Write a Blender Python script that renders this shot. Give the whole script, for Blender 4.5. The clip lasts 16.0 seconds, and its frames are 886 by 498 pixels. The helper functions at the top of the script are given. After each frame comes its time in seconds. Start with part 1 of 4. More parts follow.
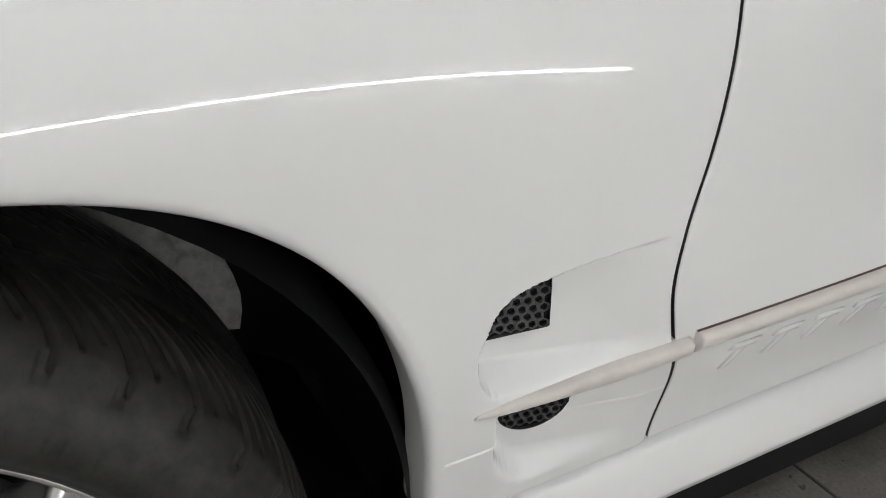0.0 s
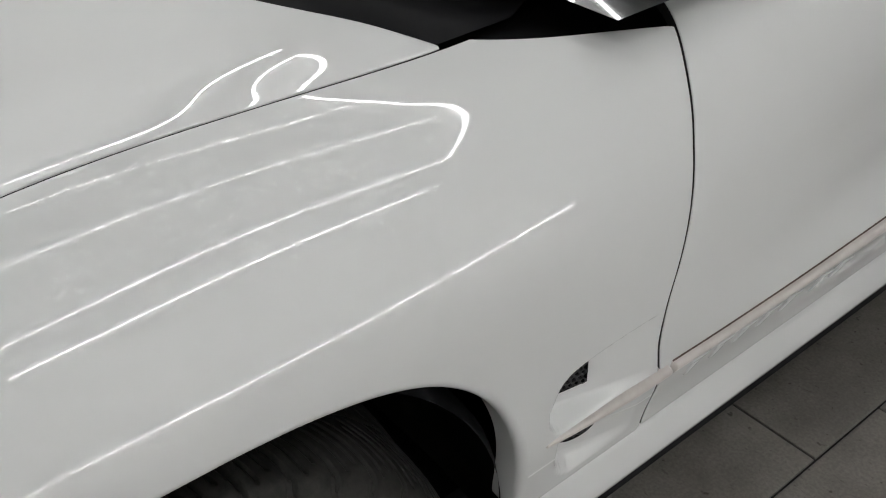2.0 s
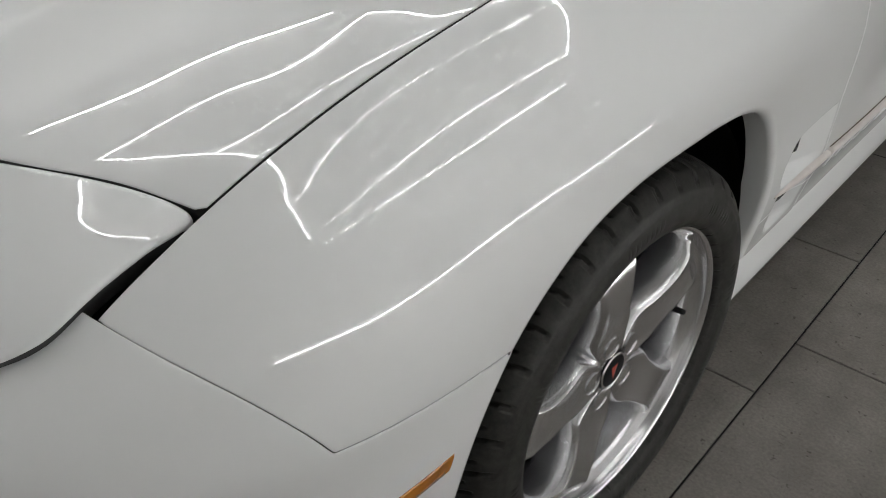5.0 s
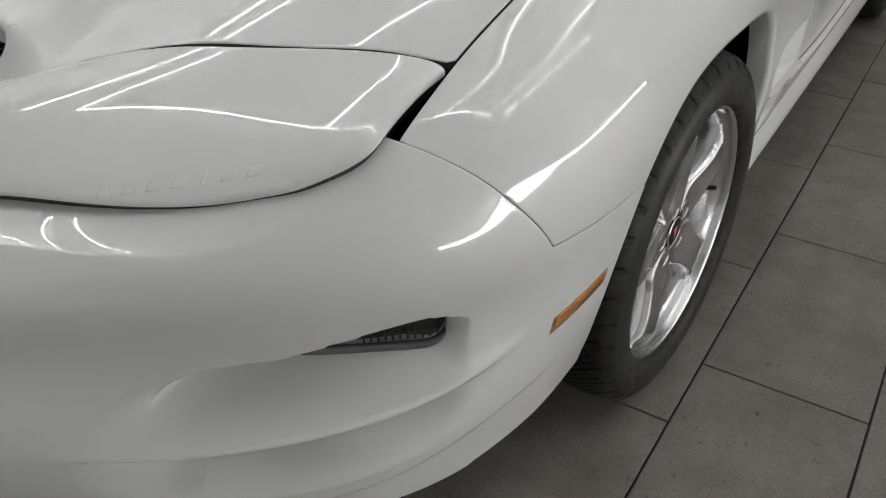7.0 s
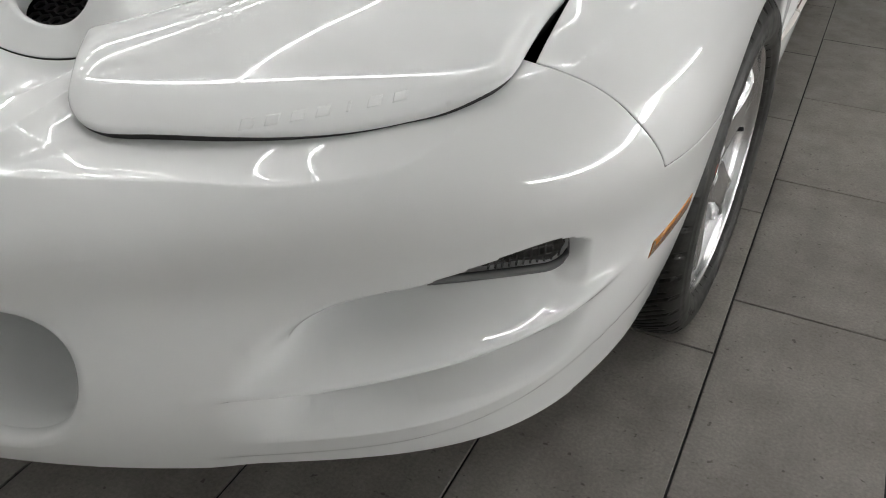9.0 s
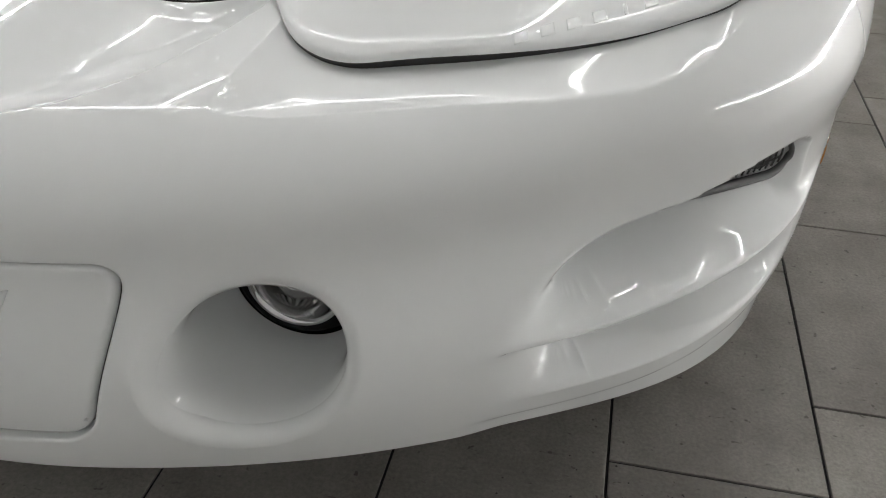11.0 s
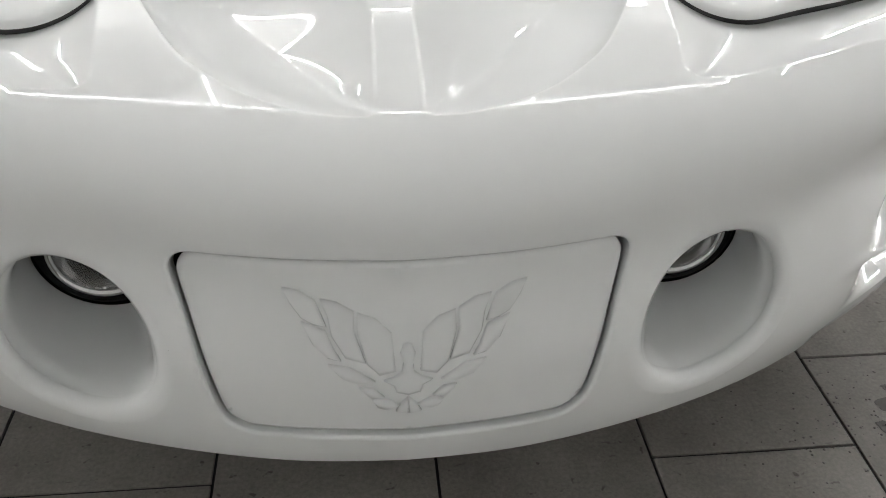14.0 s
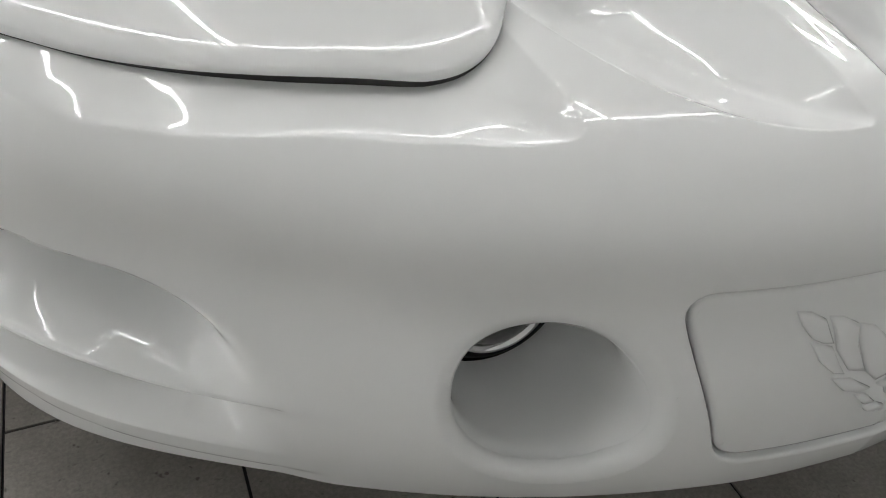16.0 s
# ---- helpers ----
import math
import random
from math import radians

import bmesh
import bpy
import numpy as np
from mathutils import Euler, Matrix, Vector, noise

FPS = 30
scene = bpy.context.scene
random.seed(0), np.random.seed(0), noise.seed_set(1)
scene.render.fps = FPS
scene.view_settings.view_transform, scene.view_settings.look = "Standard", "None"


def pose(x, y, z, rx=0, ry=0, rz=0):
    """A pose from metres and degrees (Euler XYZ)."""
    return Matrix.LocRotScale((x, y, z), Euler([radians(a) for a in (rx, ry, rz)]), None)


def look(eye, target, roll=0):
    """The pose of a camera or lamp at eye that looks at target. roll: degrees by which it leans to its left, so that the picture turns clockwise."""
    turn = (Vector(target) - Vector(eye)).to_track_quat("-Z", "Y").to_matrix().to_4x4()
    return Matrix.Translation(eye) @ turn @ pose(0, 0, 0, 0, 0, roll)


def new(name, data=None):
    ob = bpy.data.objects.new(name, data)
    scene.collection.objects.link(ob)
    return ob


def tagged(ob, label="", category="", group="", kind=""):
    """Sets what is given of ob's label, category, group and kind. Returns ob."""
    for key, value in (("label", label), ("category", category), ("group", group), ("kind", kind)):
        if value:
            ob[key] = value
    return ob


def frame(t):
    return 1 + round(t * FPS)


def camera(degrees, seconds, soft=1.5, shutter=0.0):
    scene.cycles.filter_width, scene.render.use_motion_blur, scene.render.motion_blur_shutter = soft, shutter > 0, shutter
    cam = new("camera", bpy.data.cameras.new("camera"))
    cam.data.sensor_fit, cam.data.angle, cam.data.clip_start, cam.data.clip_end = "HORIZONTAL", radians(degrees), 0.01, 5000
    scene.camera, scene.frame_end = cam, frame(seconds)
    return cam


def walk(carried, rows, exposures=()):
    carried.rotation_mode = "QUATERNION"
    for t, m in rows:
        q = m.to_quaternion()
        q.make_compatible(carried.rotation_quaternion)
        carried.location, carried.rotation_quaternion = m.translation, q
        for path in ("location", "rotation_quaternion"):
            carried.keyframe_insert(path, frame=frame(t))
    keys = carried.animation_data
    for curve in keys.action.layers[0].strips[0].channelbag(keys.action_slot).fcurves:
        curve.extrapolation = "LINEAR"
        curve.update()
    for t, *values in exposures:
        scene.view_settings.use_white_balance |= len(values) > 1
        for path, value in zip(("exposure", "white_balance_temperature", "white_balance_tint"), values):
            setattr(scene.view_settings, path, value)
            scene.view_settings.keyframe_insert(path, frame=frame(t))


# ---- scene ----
cam = camera(54.4, 16.0, 1.0)
PATH = [
    (0, (1.412, 0.195, 0.854), (-0.168, 0.975, -0.092), -1.8),
    (0.3, (1.443, 0.198, 0.924), (-0.141, 0.987, -0.007), -4.4),
    (0.7, (1.403, 0.173, 1.02), (-0.06, 1.016, -0.052), -3.1),
    (1, (1.41, 0.144, 1.058), (-0.027, 1.024, -0.019), -4.9),
    (1.5, (1.452, 0.048, 1.159), (0.061, 0.944, 0.036), -5.3),
    (2, (1.468, -0.034, 1.231), (0.125, 0.88, 0.063), -4.8),
    (2.5, (1.445, -0.193, 1.238), (0.15, 0.788, 0.072), -3.3),
    (3, (1.427, -0.34, 1.256), (0.172, 0.701, 0.099), -1.8),
    (3.5, (1.443, -0.482, 1.233), (0.231, 0.64, 0.105), -1.2),
    (4, (1.454, -0.587, 1.209), (0.284, 0.587, 0.089), -0.6),
    (4.5, (1.409, -0.705, 1.183), (0.278, 0.507, 0.065), -0.0),
    (4.8, (1.363, -0.804, 1.179), (0.245, 0.406, 0.045), 0.1),
    (5, (1.334, -0.873, 1.17), (0.267, 0.382, 0.036), 0.8),
    (7.5, (1.233, -1.393, 1.129), (0.377, 0.039, 0.026), 0.6),
    (8, (1.19, -1.45, 1.109), (0.373, 0.006, 0.007), 0.7),
    (10.5, (0.765, -1.583, 1.004), (0.314, 0.009, -0.12), 1.2),
    (11, (0.615, -1.634, 0.965), (0.29, 0.0, -0.142), 1.6),
    (11.5, (0.5, -1.607, 0.97), (0.287, -0.023, -0.232), 3.8),
    (12, (0.444, -1.648, 0.96), (0.314, -0.037, -0.219), 4.0),
    (12.5, (0.369, -1.68, 0.948), (0.344, -0.046, -0.206), 4.4),
    (13, (0.258, -1.689, 0.928), (0.292, -0.042, -0.206), 3.4),
    (13.5, (0.112, -1.704, 0.949), (0.225, -0.06, -0.184), 2.3),
    (14, (-0.038, -1.725, 0.967), (0.148, -0.095, -0.176), 1.6),
    (14.5, (-0.213, -1.739, 0.99), (0.062, -0.117, -0.147), 1.8),
    (15, (-0.364, -1.677, 0.977), (0.028, -0.083, -0.165), 2.0),
    (15.5, (-0.482, -1.565, 0.991), (-0.001, -0.041, -0.211), 0.6),
    (16, (-0.606, -1.51, 0.99), (-0.019, -0.04, -0.232), 1.2),
]
walk(cam, [(t, look(eye, target, roll)) for t, eye, target, roll in PATH],
     [(0, -0.27), (1, -0.63), (2, -0.73), (2.5, -0.73), (5, -0.61), (7.5, -0.35), (8, -0.12), (10.5, -0.05), (11.5, 0.08), (13.5, 0.25), (14.5, 0.22), (15.2, 0.12), (16, -0.02)])


# ---------------------------------------------------------------- world and lamps
world = bpy.data.worlds.new("world")
scene.world = world
world.use_nodes = True
world.node_tree.nodes["Background"].inputs[0].default_value = (0.8, 0.85, 0.9, 1)
world.node_tree.nodes["Background"].inputs[1].default_value = 0.02


# ---------------------------------------------------------------- materials
def material(name, colour, rough=0.5, metal=0.0, coat=0.0, emit=0.0):
    m = bpy.data.materials.new(name)
    m.use_nodes = True
    b = m.node_tree.nodes["Principled BSDF"]
    b.inputs["Base Color"].default_value = (*colour, 1)
    b.inputs["Roughness"].default_value = rough
    b.inputs["Metallic"].default_value = metal
    b.inputs["Coat Weight"].default_value = coat
    b.inputs["Coat Roughness"].default_value = 0.02
    if emit:
        b.inputs["Emission Color"].default_value = (*colour, 1)
        b.inputs["Emission Strength"].default_value = emit
    return m


PAINT = material("white car paint", (0.80, 0.81, 0.805), 0.45, 0, 1.0)
PAINT.node_tree.nodes["Principled BSDF"].inputs["Specular IOR Level"].default_value = 0.15
PAINT.node_tree.nodes["Principled BSDF"].inputs["Coat Roughness"].default_value = 0.004
BLACK = material("black plastic", (0.008, 0.008, 0.009), 0.6)
BLACK.node_tree.nodes["Principled BSDF"].inputs["Specular IOR Level"].default_value = 0.12
RUBBER = material("tyre rubber", (0.0065, 0.0068, 0.0062), 0.46)
RUBBER.node_tree.nodes["Principled BSDF"].inputs["Specular IOR Level"].default_value = 0.2
SILVER = material("silver wheel paint", (0.74, 0.74, 0.75), 0.24, 1.0, 0.3)
AMBER = material("amber lens", (0.36, 0.125, 0.008), 0.25, 0, 1.0)
LENS = material("smoked lamp rib", (0.10, 0.10, 0.10), 0.15, 0.3, 1.0)
TRIM = material("ribbed trim", (0.66, 0.62, 0.59), 0.4)
GLASS = material("dark window glass", (0.01, 0.012, 0.012), 0.05, 0, 1.0)
TILE = material("grey porcelain tile", (0.13, 0.125, 0.115), 0.45)
TILE.node_tree.nodes["Principled BSDF"].inputs["Specular IOR Level"].default_value = 0.25


def nodes_of(m):
    t = m.node_tree
    return t, t.nodes["Principled BSDF"], (lambda kind: t.nodes.new("ShaderNode" + kind)), t.links.new


def noise_node(t, add, link, scale, detail=4.0, rough=0.6, coord="Object", stretch=None):
    c = add("TexCoord")
    n = add("TexNoise")
    n.inputs["Scale"].default_value, n.inputs["Detail"].default_value, n.inputs["Roughness"].default_value = scale, detail, rough
    if stretch:
        mp = add("Mapping")
        mp.inputs["Scale"].default_value = stretch
        link(c.outputs[coord], mp.inputs["Vector"])
        link(mp.outputs[0], n.inputs["Vector"])
    else:
        link(c.outputs[coord], n.inputs["Vector"])
    return n.outputs["Fac"]


def ramp(t, add, link, fac, stops):
    r = add("ValToRGB")
    e = r.color_ramp.elements
    e[0].position, e[0].color = stops[0][0], (*stops[0][1], 1)
    e[1].position, e[1].color = stops[-1][0], (*stops[-1][1], 1)
    for p, c in stops[1:-1]:
        q = e.new(p)
        q.color = (*c, 1)
    link(fac, r.inputs[0])
    return r.outputs[0]


def mixed(add, link, kind, fac, a, b):
    m = add("MixRGB")
    m.blend_type = kind
    for k, v in ((0, fac), (1, a), (2, b)):
        if isinstance(v, (int, float)):
            m.inputs[k].default_value = v
        elif isinstance(v, tuple):
            m.inputs[k].default_value = (*v, 1)
        else:
            link(v, m.inputs[k])
    return m.outputs[0]


def finish_tile():
    t, p, add, link = nodes_of(TILE)
    geo = add("NewGeometry")
    where = geo.outputs["Position"]

    def noise_at(scale, detail=4.0, stretch=(1, 1, 1), shift=0.0):
        mp = add("Mapping")
        mp.inputs["Scale"].default_value = stretch
        mp.inputs["Location"].default_value = (shift, shift, 0)
        n = add("TexNoise")
        n.inputs["Scale"].default_value, n.inputs["Detail"].default_value, n.inputs["Roughness"].default_value = scale, detail, 0.65
        link(where, mp.inputs["Vector"])
        link(mp.outputs[0], n.inputs["Vector"])
        return n.outputs["Fac"]
    cloud = ramp(t, add, link, noise_at(5.5), [(0.3, (0.175, 0.158, 0.141)), (0.55, (0.232, 0.214, 0.194)), (0.75, (0.272, 0.253, 0.232))])
    drag = ramp(t, add, link, noise_at(9, 5, (1.0, 0.25, 1), 3.0), [(0.35, (0.82, 0.82, 0.82)), (0.6, (1.0, 1.0, 1.0))])
    col = mixed(add, link, "MULTIPLY", 0.7, cloud, drag)
    grain = ramp(t, add, link, noise_at(160, 2), [(0.3, (0.70, 0.70, 0.70)), (0.7, (1.2, 1.2, 1.2))])
    col = mixed(add, link, "MULTIPLY", 0.6, col, grain)
    spots = ramp(t, add, link, noise_at(46, 2, (1, 1, 1), 7.0), [(0.665, (1, 1, 1)), (0.72, (0.36, 0.34, 0.32))])
    col = mixed(add, link, "MULTIPLY", 0.8, col, spots)
    scuff = ramp(t, add, link, noise_at(85, 3, (0.35, 1, 1), 11.0), [(0.645, (1, 1, 1)), (0.72, (0.45, 0.43, 0.41))])
    col = mixed(add, link, "MULTIPLY", 0.6, col, scuff)
    info = add("ObjectInfo")
    tone = ramp(t, add, link, info.outputs["Random"], [(0.0, (0.9, 0.9, 0.9)), (1.0, (1.08, 1.08, 1.08))])
    col = mixed(add, link, "MULTIPLY", 1.0, col, tone)
    link(col, p.inputs["Base Color"])
    wet = ramp(t, add, link, noise_at(14, 4, (1, 1, 1), 5.0), [(0.4, (0.5, 0.5, 0.5)), (0.7, (0.34, 0.34, 0.34))])
    link(wet, p.inputs["Roughness"])
    bump = add("Bump")
    bump.inputs["Strength"].default_value, bump.inputs["Distance"].default_value = 0.28, 0.002
    link(noise_at(90, 5), bump.inputs["Height"])
    link(bump.outputs[0], p.inputs["Normal"])


finish_tile()


def finish_worn(m, scale, dark, light, rough_a, rough_b):
    """Dust and wear at two scales."""
    t, p, add, link = nodes_of(m)
    link(ramp(t, add, link, noise_node(t, add, link, scale, 6.0, 0.7), [(0.35, dark), (0.7, light)]), p.inputs["Base Color"])
    link(ramp(t, add, link, noise_node(t, add, link, scale * 0.2, 3.0), [(0.35, (rough_a,) * 3), (0.65, (rough_b,) * 3)]), p.inputs["Roughness"])


finish_worn(RUBBER, 60.0, (0.013, 0.0128, 0.0115), (0.032, 0.0312, 0.028), 0.38, 0.56)
finish_worn(TRIM, 25.0, (0.62, 0.58, 0.55), (0.70, 0.66, 0.63), 0.3, 0.48)
GROUT = material("dark grout", (0.014, 0.014, 0.013), 0.9)
WALL = material("white wall paint", (0.85, 0.85, 0.84), 0.7)
CEILING = material("grey ceiling paint", (0.42, 0.42, 0.41), 0.8)
DARKCHROME = material("dark chrome", (0.5, 0.5, 0.5), 0.07, 1.0)
CHROME = material("chrome", (0.85, 0.85, 0.86), 0.06, 1.0)
GREYTRIM = material("grey lamp frame", (0.16, 0.16, 0.16), 0.35, 0.3)
SMOKE = material("smoked lens", (0.03, 0.03, 0.03), 0.08)
SMOKE.node_tree.nodes["Principled BSDF"].inputs["Alpha"].default_value = 0.4
LAMPDARK = material("smoked lamp housing", (0.012, 0.011, 0.010), 0.35)
GRILLE = material("dark grey grille plastic", (0.055, 0.055, 0.057), 0.4)
DISC = material("dark brake steel", (0.10, 0.10, 0.10), 0.5, 0.6)
METALGREY = material("mottled grey metal", (0.4, 0.4, 0.38), 0.5)
t_, p_, add_, link_ = nodes_of(METALGREY)
link_(ramp(t_, add_, link_, noise_node(t_, add_, link_, 22.0, 5.0), [(0.35, (0.16, 0.16, 0.15)), (0.5, (0.45, 0.45, 0.43)), (0.62, (0.30, 0.30, 0.28)), (0.75, (0.6, 0.6, 0.57))]), p_.inputs["Base Color"])
SEAM = material("brown moulding seam", (0.10, 0.065, 0.055), 0.6)
# dark colour that stands in for the shade inside the panel gaps
GAP_SHADE = material("dark gap shade", (0.03, 0.03, 0.03), 0.7)
WATER = material("water film", (0.085, 0.08, 0.074), 0.10)
RED = material("red badge", (0.5, 0.05, 0.02), 0.3)
CLEAR = material("clear glass", (1.0, 1.0, 1.0), 0.02)
CLEAR.node_tree.nodes["Principled BSDF"].inputs["Transmission Weight"].default_value = 1.0
LED = material("white led tube", (1.0, 1.0, 1.0), 0.5, 0, 0, 36.0)
LED_SIDE = material("bright white led tube", (1.0, 1.0, 1.0), 0.5, 0, 0, 70.0)
LED_LOW = material("soft white led tube", (1.0, 1.0, 1.0), 0.5, 0, 0, 52.0)


# ---------------------------------------------------------------- mesh helpers
def mesh_object(name, verts, faces, mat, parent=None, label="", smooth=True):
    me = bpy.data.meshes.new(name)
    me.from_pydata([tuple(v) for v in verts], [], [tuple(f) for f in faces])
    me.materials.append(mat)
    if smooth:
        me.polygons.foreach_set("use_smooth", [True] * len(me.polygons))
    me.update()
    ob = new(name, me)
    ob.parent = parent
    if label:
        tagged(ob, label)
    return ob


def part(name, bm, mat, parent, label="", smooth=True):
    me = bpy.data.meshes.new(name)
    bm.to_mesh(me)
    bm.free()
    me.materials.append(mat)
    if smooth:
        me.polygons.foreach_set("use_smooth", [True] * len(me.polygons))
    ob = new(name, me)
    ob.parent = parent
    if label:
        tagged(ob, label)
    return ob


def slopes(x, y):
    d = np.diff(y, axis=0) / np.diff(x)[:, None]
    h = np.diff(x)[:, None]
    m = np.empty_like(y)
    m[0], m[-1] = d[0], d[-1]
    m[1:-1] = (d[:-1] * h[1:] + d[1:] * h[:-1]) / (h[1:] + h[:-1])
    return m


def slope_matrix(x):
    """Turns values at knots into the slopes of the natural cubic through them."""
    n, h = len(x), np.diff(x)
    a, r = np.zeros((n, n)), np.zeros((n, n))
    a[0, :2], r[0, :2] = (2, 1), (-3 / h[0], 3 / h[0])
    a[-1, -2:], r[-1, -2:] = (1, 2), (-3 / h[-1], 3 / h[-1])
    for i in range(1, n - 1):
        p, q = 1 / h[i - 1], 1 / h[i]
        a[i, i - 1:i + 2] = p, 2 * (p + q), q
        r[i, i - 1:i + 2] = -3 * p * p, 3 * (p * p - q * q), 3 * q * q
    return np.linalg.solve(a, r)


def spline(x, y, fair=False):
    """Smooth curve through the knots; y may have several columns. fair: with even curvature."""
    x = np.array(x, float)
    y = np.array(y, float)
    flat = y.ndim == 1
    y = y[:, None] if flat else y
    m = slope_matrix(x) @ y if fair else slopes(x, y)

    def f(q):
        q = np.clip(np.asarray(q, float), x[0], x[-1])
        i = np.clip(np.searchsorted(x, q, "right") - 1, 0, len(x) - 2)
        h = (x[i + 1] - x[i])[..., None]
        t = ((q - x[i]) / (x[i + 1] - x[i]))[..., None]
        out = ((1 + 2 * t) * (1 - t) ** 2 * y[i] + t * (1 - t) ** 2 * h * m[i]
               + t * t * (3 - 2 * t) * y[i + 1] + t * t * (t - 1) * h * m[i + 1])
        return out[..., 0] if flat else out
    return f


def sheet(x, y, table):
    """Fair sheet over a grid of knots: table[i][j] at x[i], y[j]."""
    rows = spline(y, np.array(table, float).T, True)
    x = np.array(x, float)
    turn = slope_matrix(x).T

    def f(p, q):
        cols = rows(q)
        lean = cols @ turn
        p = np.clip(np.asarray(p, float), x[0], x[-1])
        i = np.clip(np.searchsorted(x, p, "right") - 1, 0, len(x) - 2)
        take = lambda c, k: np.take_along_axis(c, k[..., None], -1)[..., 0]
        h = x[i + 1] - x[i]
        t = (p - x[i]) / h
        return ((1 + 2 * t) * (1 - t) ** 2 * take(cols, i) + t * (1 - t) ** 2 * h * take(lean, i)
                + t * t * (3 - 2 * t) * take(cols, i + 1) + t * t * (t - 1) * h * take(lean, i + 1))
    return f


def step(a, b, v):
    t = np.clip((v - a) / (b - a), 0, 1)
    return t * t * (3 - 2 * t)


def smooth_max(a, b, k):
    h = np.clip(k - np.abs(a - b), 0, None) / k
    return np.maximum(a, b) + h * h * k * 0.25


# ---------------------------------------------------------------- the car's skin
OUTLINE = np.array([(0, -1.147), (0.1, -1.138), (0.2, -1.117), (0.4, -1.045), (0.6, -0.922), (0.76, -0.785), (0.872, -0.62), (0.928, -0.47),
                    (0.948, -0.3), (0.95, 0), (0.95, 0.4), (0.95, 0.65), (0.95, 1.5), (0.95, 2.6), (0.90, 3.3), (0.8, 3.55)])
_run = np.r_[0, np.cumsum(np.hypot(*np.diff(OUTLINE, axis=0).T))]
_edge = spline(_run, OUTLINE, True)
_fine = np.linspace(0, _run[-1], 4000)
_pts = _edge(_fine)
_len = np.r_[0, np.cumsum(np.hypot(*np.diff(_pts, axis=0).T))]


def outline(s):
    """Point and outward normal of the plan outline, s metres from the nose."""
    q = np.interp(s, _len, _fine)
    a, b = _edge(np.clip(q - 0.03, 0, None)), _edge(q + 0.03)
    d = b - a
    d[np.asarray(s) < 1e-6] = (1, 0)
    d /= np.linalg.norm(d, axis=-1, keepdims=True)
    d[..., 1] *= step(0.0, 0.45, np.asarray(s))
    d /= np.linalg.norm(d, axis=-1, keepdims=True)
    return _edge(q), np.stack([d[..., 1], -d[..., 0]], -1)


def along(y):
    """s of the place on the flank at y."""
    return float(np.interp(y, _pts[:, 1], _len))


def across(x):
    """s of the place on the nose at x."""
    return float(np.interp(x, _pts[:2000, 0], _len[:2000]))


SECTION_S = [0, 0.22, 0.45, 0.75, 1.02, along(-0.42), along(0), along(0.4), along(0.62), along(1.2), along(2.6)]
SECTION_Z = [0.20, 0.28, 0.35, 0.43, 0.51, 0.58, 0.64, 0.70, 0.78, 0.88]
SECTION = [
    [-0.05, -0.018, 0, -0.008, -0.03, -0.012, -0.02, -0.06, -0.1, -0.16],
    [-0.05, -0.018, 0, -0.008, -0.03, -0.012, -0.02, -0.06, -0.1, -0.16],
    [-0.05, -0.018, 0, -0.008, -0.03, -0.014, -0.018, -0.05, -0.1, -0.16],
    [-0.03, -0.012, 0, -0.01, -0.024, -0.012, -0.014, -0.04, -0.1, -0.16],
    [-0.02, -0.01, 0, -0.004, -0.008, 0.0071, -0.0027, -0.0169, -0.0333, -0.055],
    [-0.05, -0.036, -0.022, -0.01, -0.003, 0.0023, -0.0011, -0.015, -0.0291, -0.0486],
    [-0.03, -0.024, -0.01, -0.004, 0, 0.0033, 0.007, 0.0104, -0.006, -0.0468],
    [-0.022, -0.024, -0.014, -0.004, 0, 0.0033, 0.0082, 0.0094, -0.0093, -0.0588],
    [-0.022, -0.024, -0.014, 0.004, 0.01, 0.0097, 0.0091, 0.0029, -0.0195, -0.0592],
    [-0.022, -0.024, -0.012, 0.012, -0.02, -0.0234, -0.0253, -0.0225, -0.029, -0.0583],
    [-0.022, -0.024, -0.014, 0.004, 0.004, 0, -0.006, -0.01, -0.028, -0.055],
]
_section = sheet(SECTION_S, SECTION_Z, SECTION)

